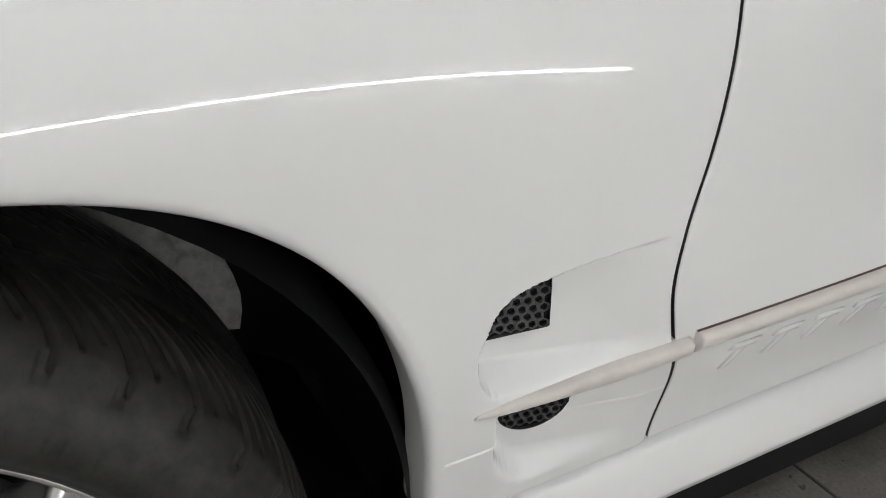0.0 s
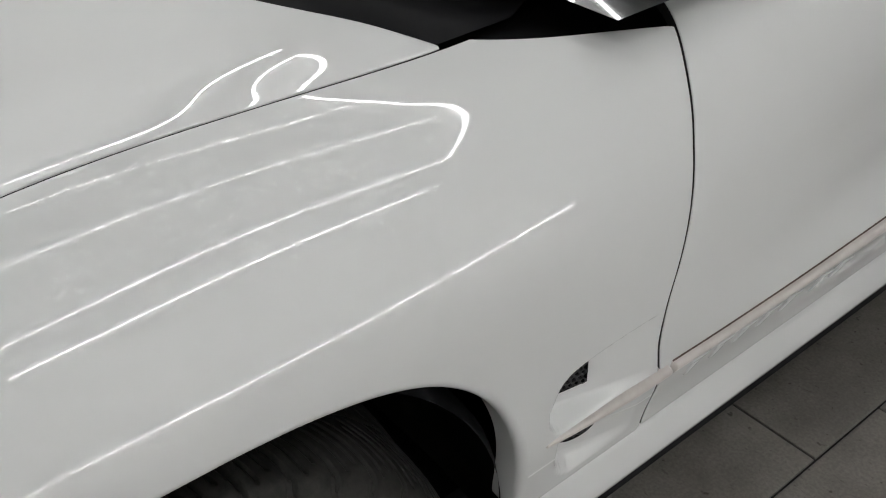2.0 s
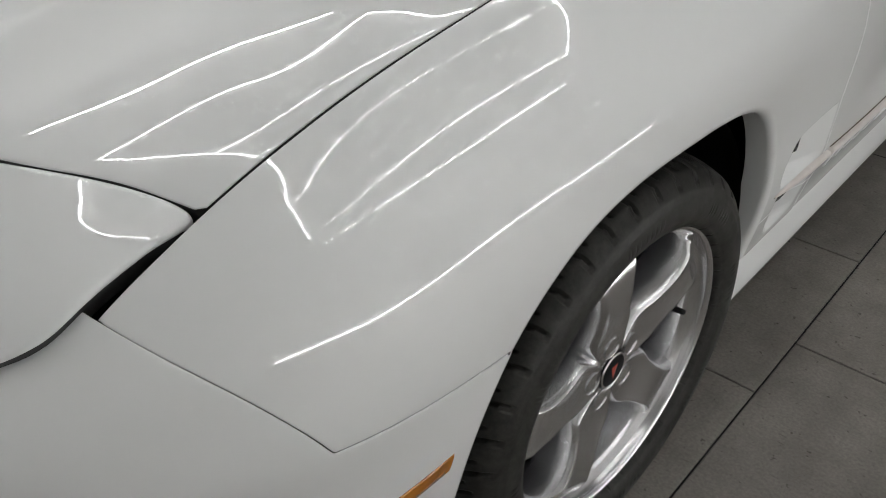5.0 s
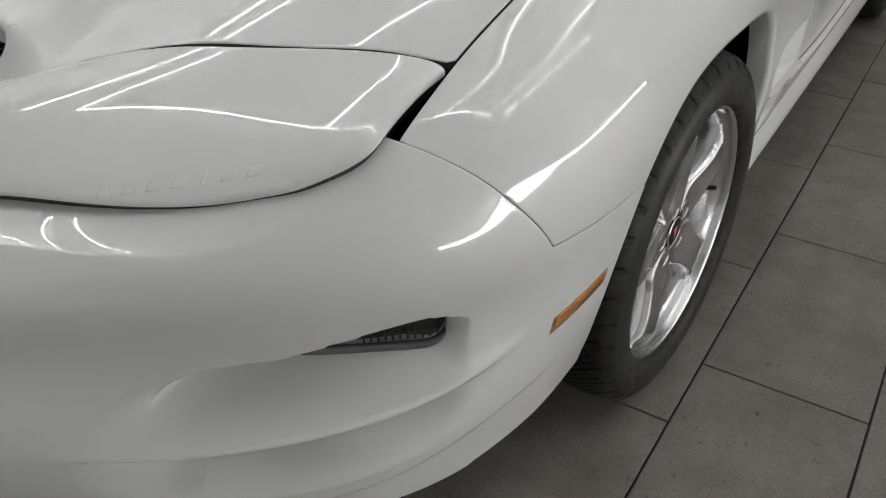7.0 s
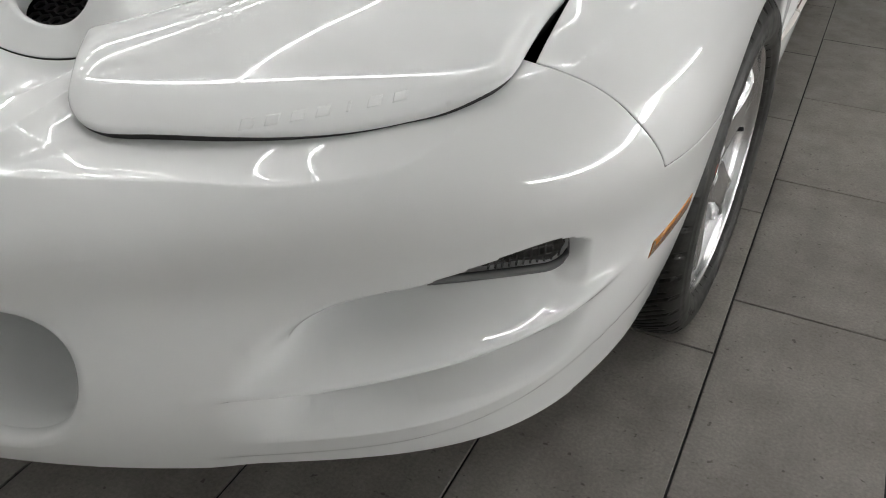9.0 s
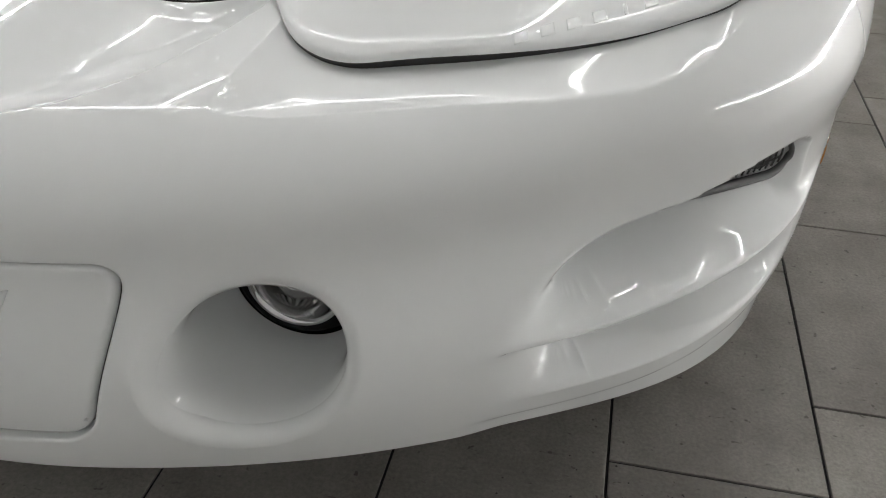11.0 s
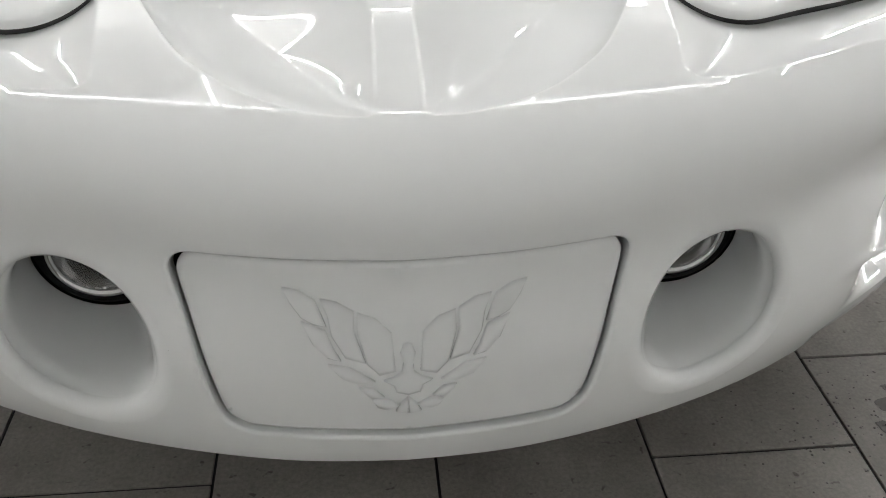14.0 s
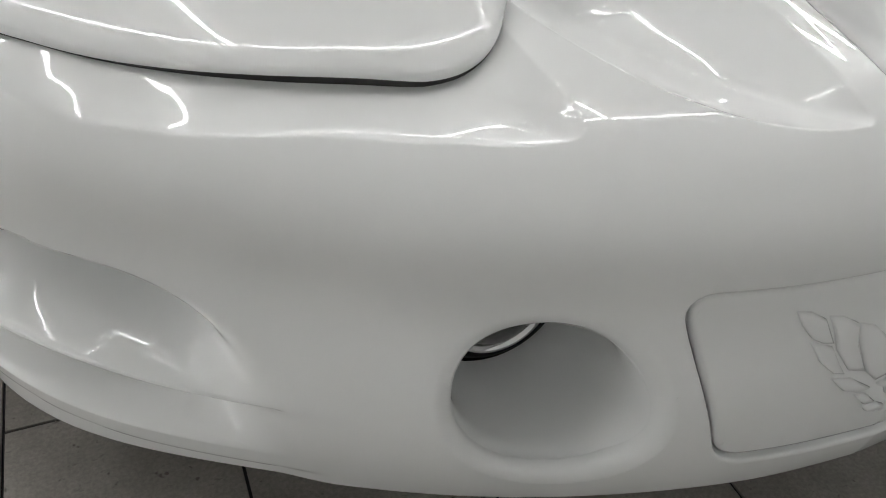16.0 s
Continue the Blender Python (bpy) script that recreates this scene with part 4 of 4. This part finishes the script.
for y0, y1, za, zb in ((0.452, 0.652, 0.4285, 0.4345), (0.659, 1.89, 0.4375, 0.4525)):
    y = np.linspace(y0, y1, 50)
    sy = np.array([along(q) for q in y])
    z = za + (y - y0) / (y1 - y0) * (zb - za)
    if y0 < 0.5:
        z = z - 0.008 * np.clip(1 - (y - y0) / 0.1, 0, 1) ** 2
    rows = [_on_plain(sy, z - 0.0004, 0.0022), _on_plain(sy, z + 0.0003, 0.0018), _on_plain(sy, z + 0.0005, 0.0)]
    v, f = strip(rows)
    if y0 > 0.5:
        both_sides("moulding_seal", v, f, SEAM)

# raised model lettering below the moulding, as plain slanted bars
for d, sign in zip(doors, (1, -1)):
    for i in range(7):
        y = 0.705 + 0.052 * i + (0.02 if i > 4 else 0)
        for k, (a, b, h0, h1) in enumerate(((0.0, 0.007, 0.0, 0.03), (0.004, 0.036, 0.023, 0.03))):
            pts = [(y + a, 0.372 + h0), (y + b, 0.372 + h0), (y + b + 0.022 * (h1 - h0) / 0.03, 0.372 + h1), (y + a + 0.022 * (h1 - h0) / 0.03, 0.372 + h1)]
            place = lambda u, q, off: np.array([_on_plain(np.array(along(p)), np.array(r), off) for p, r in zip(u, q)])
            pts = pts if sign > 0 else pts
            ob = raised("letter_bar", pts, place, 0.003, PAINT, d)
            if sign < 0:
                ob.data.transform(Matrix.Diagonal((-1, 1, 1, 1)))
                ob.data.flip_normals()


# side sill
def sill():
    y = np.linspace(0.366, 2.2, 40)
    prof = [(0.895, 0.296), (0.906, 0.2955), (0.9145, 0.293), (0.922, 0.276), (0.931, 0.246), (0.935, 0.229), (0.933, 0.219), (0.922, 0.212), (0.89, 0.209)]
    rows = np.array([[(x, q + (0.012 * (0.296 - z) / 0.1 if i == 0 else 0), z) for x, z in prof] for i, q in enumerate(y)])
    v, f = strip(rows)
    return v, f + [tuple(range(len(prof)))]


v, f = sill()
both_sides("side_sill", v, f, PAINT, label="white flared side sill")

# black inner skin added to block light and keep the gaps dark, wheel houses, underbody
P = flank_patch(0.0, _len[-1] - 0.05, -40, 80, 0.03, 4.0)
v, f = outward(P)
v = v - mesh_normals(v, f) * 0.035
v, f = cut((v, f), lambda q: arch_field(q) - 0.03, lambda q: rear_arch_field(q) - 0.03, lambda q: np.hypot((q[:, 0] - FOG[0]) / 0.1, (q[:, 2] - FOG[1]) / 0.12) - 1 + 5 * (q[:, 1] > -0.8),
           lambda q: np.maximum(plate_field(q) + 1, 0.1), lambda q: np.maximum(q[:, 2] - 0.56, q[:, 1] + 0.40), lambda q: 0.70 - q[:, 2] + 10 * (q[:, 1] > 0.3))
both_sides("inner_shell", v, f, BLACK)


def wheel_house(y0, side):
    a = np.radians(np.arange(-12, 193, 5))
    rows = []
    for x, r in ((0.912, 0.386), (0.89, 0.40), (0.75, 0.405), (0.56, 0.40), (0.52, 0.36), (0.52, 0.1)):
        rows.append(np.stack([np.full(len(a), x * side), y0 + 0.015 + r * np.cos(a), 0.322 + 0.97 * r * np.sin(a)], -1))
    v, f = strip(rows)
    mesh_object("wheel_house", v, f, BLACK, car, "matt black wheel housing liner")


for side in (1, -1):
    for y0 in (0, 2.568):
        wheel_house(y0, side)
yy = np.linspace(0.06, 0.335, 20)
rows = []
for t in np.linspace(0, 1, 12):
    edge = 0.008 * math.sin(9 * t) - 0.012 * t
    y = yy + edge * (yy - 0.06) / 0.285
    z = 0.37 + t * (0.33 - 0.10 * ((y - 0.06) / 0.285) ** 2)
    rows.append(np.stack([0.640 + 0.012 * np.sin(y * 40) * (t - 0.5) + 0.02 * step(0.30, 0.345, y), y, z], -1))
v, f = strip(rows)
both_sides("inner_panel", v, f, METALGREY, label="mottled grey inner fender metal")
v = [(x, y, z) for z in (0.19, 0.23) for x, y in ((-0.8, -0.6), (0.8, -0.6), (0.8, 3.3), (-0.8, 3.3))]
mesh_object("underbody", v, [(3, 2, 1, 0), (4, 5, 6, 7), (0, 1, 5, 4), (1, 2, 6, 5), (2, 3, 7, 6), (3, 0, 4, 7)], BLACK, car, smooth=False)

# unseen tray added ahead of the underbody to darken the floor below the nose
v = [(x, y, z) for z in (0.255, 0.28) for x, y in ((-0.3, -0.93), (0.3, -0.93), (0.70, -0.61), (-0.70, -0.61))]
mesh_object("air_dam", v, [(3, 2, 1, 0), (4, 5, 6, 7), (0, 1, 5, 4), (1, 2, 6, 5), (2, 3, 7, 6), (3, 0, 4, 7)], BLACK, car, "black tray added under the nose to shade the floor", smooth=False)


# ---------------------------------------------------------------- wheels
def turned(profile, n):
    """Turns a profile of (x, r) about the x axis."""
    a = np.linspace(0, 2 * np.pi, n, endpoint=False)
    p = np.array(profile)
    rows = np.stack([np.broadcast_to(p[:, 0], (n, len(p))), p[:, 1] * np.cos(a)[:, None], p[:, 1] * np.sin(a)[:, None]], -1)
    m = len(p)
    i = (np.arange(n)[:, None] * m + np.arange(m - 1)).ravel()
    j = (((np.arange(n) + 1) % n)[:, None] * m + np.arange(m - 1)).ravel()
    return rows.reshape(-1, 3), np.stack([i, j, j + 1, i + 1], 1)


def tyre_mesh():
    keys = np.array([(-0.118, 0.214), (-0.134, 0.232), (-0.139, 0.262), (-0.132, 0.294), (-0.117, 0.313), (-0.095, 0.3205), (0, 0.3245), (0.095, 0.3205), (0.115, 0.314), (0.129, 0.299), (0.137, 0.272), (0.134, 0.248), (0.125, 0.236), (0.112, 0.228)])
    run = np.r_[0, np.cumsum(np.hypot(*np.diff(keys, axis=0).T))]
    curve = spline(run, keys)
    mid = run[6]
    u = np.r_[np.linspace(0, mid - 0.09, 8)[:-1], np.linspace(mid - 0.09, run[-1], 84)]
    prof = curve(u)
    n, per = 1440, 12
    x, r = prof[:, 0][None], prof[:, 1][None]
    k = np.arange(n)[:, None]
    sipe = k // per
    # the grid leans with the tread, so that the grooves run along it
    bend = np.radians(15) * np.clip(1 - x / 0.118, 0, 2) ** 1.5
    a = 2 * np.pi * k / n + bend
    end = np.where(sipe % 3 == 0, 0.125, np.where(sipe % 3 == 1, 0.098, 0.109))
    start = np.where(sipe % 3 == 0, -0.02, np.where(sipe % 3 == 1, 0.045, 0.028))
    inner = np.where(sipe % 2 == 0, -0.10, -0.075)
    groove = ((k % per) < 3) * ((x > start) & (x < end) | (x < -0.03) & (x > inner))
    wide = ((k % per) < 5) * (sipe % 3 == 0) * (x > 0.03) * (x < 0.112)
    groove = np.maximum(groove, 0.8 * wide).astype(float)
    for c in (-0.055, 0.014):
        groove = np.maximum(groove, 1 - step(0.002, 0.0045, np.abs(x - c)))
    drop = 0.0075 * groove
    # stepped blocks on the shoulder
    block = ((k % (3 * per)) < 8) * ((r < 0.3125) & (r > 0.3015) & (x > 0))
    drop = np.maximum(drop, 0.003 * block)
    rings = 0.0009 * (np.abs(r - 0.289) < 0.0016) - 0.0014 * (np.abs(r - 0.238) < 0.0022)
    drop = drop + rings * (np.abs(x) > 0.1)
    letter = ((k % 180) < 66) * ((k % 9) < 6) * (np.abs(r - 0.266) < 0.006) * (x > 0.1) * (((k // 9) % 5) < 4)
    drop = drop - 0.0006 * letter
    flat = step(0.292, 0.314, r)
    rr = r - drop * flat
    xx = x - np.sign(x) * drop * (1 - flat) + 0 * a
    V = np.stack([xx, rr * np.cos(a), rr * np.sin(a)], -1)
    m = len(u)
    i = (np.arange(n)[:, None] * m + np.arange(m - 1)).ravel()
    j = (((np.arange(n) + 1) % n)[:, None] * m + np.arange(m - 1)).ravel()
    return V.reshape(-1, 3), np.stack([i, j, j + 1, i + 1], 1)


def rim_profile():
    return [(0.098, 0.219), (0.112, 0.2305), (0.119, 0.2355), (0.1215, 0.2345), (0.1215, 0.2310), (0.118, 0.2275), (0.113, 0.2262), (0.108, 0.2255), (0.100, 0.2215), (0.097, 0.2160), (0.085, 0.2135), (0.04, 0.205), (-0.06, 0.20), (-0.12, 0.215), (-0.125, 0.23)]


spoke_half = spline([0.03, 0.055, 0.082, 0.110, 0.148, 0.185, 0.217], [0.022, 0.037, 0.046, 0.039, 0.0355, 0.039, 0.053])


def spoke_mesh():
    """One broad spoke in the wheel's plane: long axis up, face towards +x, rounded edges and deep sides."""
    rows = []
    for q in np.linspace(0.03, 0.2155, 36):
        h = float(spoke_half(q))
        fx = 0.098 + 0.013 * float(step(0.06, 0.17, q)) - 0.010 * float(step(0.19, 0.2155, q))
        row = []
        for u, dx in ((-1.10, -0.062), (-1.08, -0.030), (-1.03, -0.012), (-0.97, -0.0045), (-0.90, -0.0005), (-0.84, 0.0012), (-0.76, 0.0002), (-0.4, -0.0004), (0, 0)):
            row.append((fx + dx, u * h, q))
        row += [(x, -y, z) for x, y, z in row[-2::-1]]
        rows.append(row)
    v, f = strip(np.array(rows))
    return v, [q[::-1] for q in f]


def hub_mesh():
    prof = [(0.03, 0.074), (0.072, 0.074), (0.083, 0.070), (0.0905, 0.064), (0.0955, 0.056), (0.098, 0.045), (0.0985, 0.034), (0.094, 0.0325), (0.094, 0.0)]
    return turned(prof, 60)


def share(name, v, f, mat):
    me = bpy.data.meshes.new(name)
    me.from_pydata([tuple(p) for p in v], [], [tuple(q) for q in f])
    me.materials.append(mat)
    me.polygons.foreach_set("use_smooth", [True] * len(me.polygons))
    me.update()
    return me


tyre_data = share("tyre", *tyre_mesh(), RUBBER)
rim_data = share("rim", *turned(rim_profile(), 90), SILVER)
spoke_data = share("spoke", *spoke_mesh(), SILVER)
hub_data = share("hub", *hub_mesh(), SILVER)
pocket_data = share("lug_hole", *turned([(0.0990, 0.0175), (0.0965, 0.0158), (0.085, 0.0140), (0.074, 0.0132), (0.072, 0.0)], 24), SILVER)
nut_data = share("lug_nut", *turned([(0.070, 0.0085), (0.082, 0.0082), (0.085, 0.006), (0.085, 0.0)], 6), CHROME)
cap_data = share("cap", *turned([(0.094, 0.031), (0.0985, 0.030), (0.1005, 0.027), (0.1015, 0.0)], 40), BLACK)
ring_data = share("cap_ring", *turned([(0.0995, 0.0295), (0.1012, 0.0285), (0.1016, 0.027), (0.1005, 0.0262)], 40), CHROME)
disc_data = share("brake_disc", *turned([(0.0, 0.06), (0.03, 0.062), (0.032, 0.075), (0.012, 0.078), (0.012, 0.15), (-0.012, 0.15)], 48), DISC)
drum_data = share("barrel_back", *turned([(0.022, 0.203), (0.010, 0.16), (0.008, 0.1), (0.010, 0.0)], 40), BLACK)


def wheel(x, y, turn, side):
    w = new("wheel")
    w.parent = car
    w.matrix_basis = pose(x, y, 0.3225, 0, 0, turn + (180 if side < 0 else 0))

    def add(name, data, m=None, parent=w, label=""):
        ob = new(name, data)
        ob.parent = parent
        if m is not None:
            ob.matrix_basis = m
        if label:
            tagged(ob, label)
        return ob
    add("tyre", tyre_data, label="black low-profile tyre with a worn directional tread")
    rim = add("rim", rim_data, label="silver alloy wheel rim")
    add("brake_disc", disc_data, label="dark grey brake disc")
    add("backing", drum_data)
    hub = add("hub", hub_data, label="silver wheel centre")
    for k in range(5):
        add("spoke", spoke_data, Matrix.Rotation(radians(-60 + 72 * k), 4, "X"))
        m = Matrix.Rotation(radians(-60 + 72 * k), 4, "X") @ Matrix.Translation((0.0005, 0, 0.049))
        add("lug_hole", pocket_data, m, hub)
        add("lug_nut", nut_data, m, hub, "bright steel lug nut")
    cap = add("cap", cap_data, label="black centre cap with a red arrowhead")
    add("cap_ring", ring_data, None, cap)
    v = [(0.1018, -0.008, 0.010), (0.1018, 0.008, 0.010), (0.1018, 0, -0.016), (0.1030, 0, 0.006)]
    mesh_object("arrowhead", v, [(0, 3, 2), (3, 1, 2), (0, 1, 3)], RED, cap, "small red arrowhead", smooth=False)
    bm = bmesh.new()
    bmesh.ops.create_cone(bm, cap_ends=True, segments=12, radius1=0.0055, radius2=0.0045, depth=0.036)
    bmesh.ops.transform(bm, matrix=Matrix.Translation((0.092, 0.183, 0.004)) @ Matrix.Rotation(radians(68), 4, "Y") @ Matrix.Rotation(radians(18), 4, "X"), verts=bm.verts)
    part("valve", bm, BLACK, rim, "black rubber valve stem")
    return w


wheel(0.822, 0, -3, 1)
wheel(-0.822, 0, -3, -1)
wheel(0.815, 2.568, 0, 1)
wheel(-0.815, 2.568, 0, -1)

# ---------------------------------------------------------------- cowl, glass and roof
x = np.linspace(-0.74, 0.74, 31)
bow = -0.19 * (1 - (x / 0.78) ** 2)
rows = [np.stack([x, 0.44 + bow, 0.862 + 0.03 * (1 - (x / 0.78) ** 2)], -1), np.stack([x, 0.60 + bow, 0.862 + 0.035 * (1 - (x / 0.78) ** 2)], -1), np.stack([x, 0.66 + bow, 0.90 + 0.03 * (1 - (x / 0.78) ** 2)], -1)]
v, f = strip(rows)
mesh_object("cowl", v, f, BLACK, car, "black plastic cowl below the windscreen")
belt = [np.stack([x * 1.08, 0.62 + bow, 0.895 + 0.03 * (1 - (x / 0.78) ** 2)], -1)]
for t in (0.33, 0.66, 1.0):
    w = 1.08 - 0.30 * t
    belt.append(np.stack([x * w, 0.62 + bow * (1 - 0.4 * t) + 0.88 * t, 0.895 + 0.37 * t - 0.03 * t * t + 0.03 * (1 - (x / 0.78) ** 2)], -1))
v, f = strip(belt)
mesh_object("windscreen", v, f, GLASS, car, "dark raked windscreen")
top = [belt[-1]]
for yy, zz, w in ((1.9, 1.29, 0.77), (2.3, 1.25, 0.76), (3.1, 0.98, 0.8), (3.45, 0.93, 0.9)):
    top.append(np.stack([x * w, np.full(31, yy), zz + 0.02 * (1 - (x / 0.78) ** 2)], -1))
v, f = strip(top)
mesh_object("roof", v, f, PAINT, car, "white roof and rear deck")
for sign in (1, -1):
    e = 30 if sign > 0 else 0
    upper = [belt[0][e], belt[1][e], belt[2][e]] + [r[e] for r in top]
    lower = np.array([(sign * 0.885, q[1], 0.895) for q in upper])
    v, f = strip([np.array(upper), lower])
    mesh_object("side_glass", v, f, GLASS, car, "dark side window")
wiper = []
for t in np.linspace(0, 1, 14):
    c = np.array((0.66 - 0.62 * t, 0.50 - 0.13 * t, 0.925 + 0.012 * math.sin(3.1 * t)))
    r = 0.013 - 0.006 * t
    wiper.append([c + r * np.array((0, math.cos(k * 0.7854), math.sin(k * 0.7854))) for k in range(8)])
v, f = strip(np.array(wiper), True)
mesh_object("wiper_arm", v, f + [tuple(range(8)), tuple(range(len(v) - 1, len(v) - 9, -1))], BLACK, car, "matt black wiper arm")
tail = [np.array([(-0.82, 3.52, 0.3), (0.82, 3.52, 0.3)]), np.array([(-0.82, 3.56, 0.6), (0.82, 3.56, 0.6)]), np.array([(-0.80, 3.5, 0.93), (0.80, 3.5, 0.93)])]
v, f = strip(tail)
mesh_object("tail", v, f, PAINT, car, "plain white tail panel")

# ---------------------------------------------------------------- water on the floor
rng = random.Random(4)


def puddle(x, y, a, b, turn, height):
    """A thin film of water with an uneven edge."""
    n = 40
    w = [rng.uniform(0, 6.28) for _ in range(4)]
    k = np.linspace(0, 2 * np.pi, n, endpoint=False)
    r = 1 + 0.16 * np.sin(2 * k + w[0]) + 0.13 * np.sin(3 * k + w[1]) + 0.08 * np.sin(5 * k + w[2]) + 0.05 * np.sin(8 * k + w[3])
    rows = []
    for t, h in ((1.0, 0.0), (0.97, 0.55), (0.92, 0.85), (0.8, 1.0), (0.02, 1.0)):
        u, q = a * r * t * np.cos(k), b * r * t * np.sin(k)
        c, e = math.cos(turn), math.sin(turn)
        rows.append(np.stack([x + u * c - q * e, y + u * e + q * c, np.full(n, 0.0003 + height * h)], -1))
    v, f = strip(rows, True)
    ob = mesh_object("water_puddle", v, f + [tuple(range(4 * n, 5 * n))], WATER)
    tagged(ob, "small clear shallow puddle of water on tile", "puddle", "puddles on the tiles")


puddle(0.802, -0.815, 0.038, 0.019, 0.35, 0.0007)
puddle(0.880, -0.828, 0.020, 0.010, -0.5, 0.0007)
puddle(0.800, -0.783, 0.011, 0.006, 0.2, 0.0007)
puddle(0.752, -0.866, 0.010, 0.015, 0.1, 0.0007)
v, f = [], []
for i in range(150):
    x, y = rng.gauss(0.70, 0.09), rng.gauss(-0.86, 0.07)
    r = rng.uniform(0.0007, 0.0022)
    o = len(v)
    v += [(x + r * math.cos(k * 1.0472), y + r * math.sin(k * 1.0472), 0.0002) for k in range(6)]
    v += [(x + 0.6 * r * math.cos(k * 1.0472), y + 0.6 * r * math.sin(k * 1.0472), 0.0002 + 0.45 * r) for k in range(6)]
    f += [(o + k, o + (k + 1) % 6, o + 6 + (k + 1) % 6, o + 6 + k) for k in range(6)] + [tuple(range(o + 6, o + 12))]
tagged(mesh_object("water_drops", v, f, WATER), "scattered tiny water drops on the grey tiles", "water drops", kind="stuff")
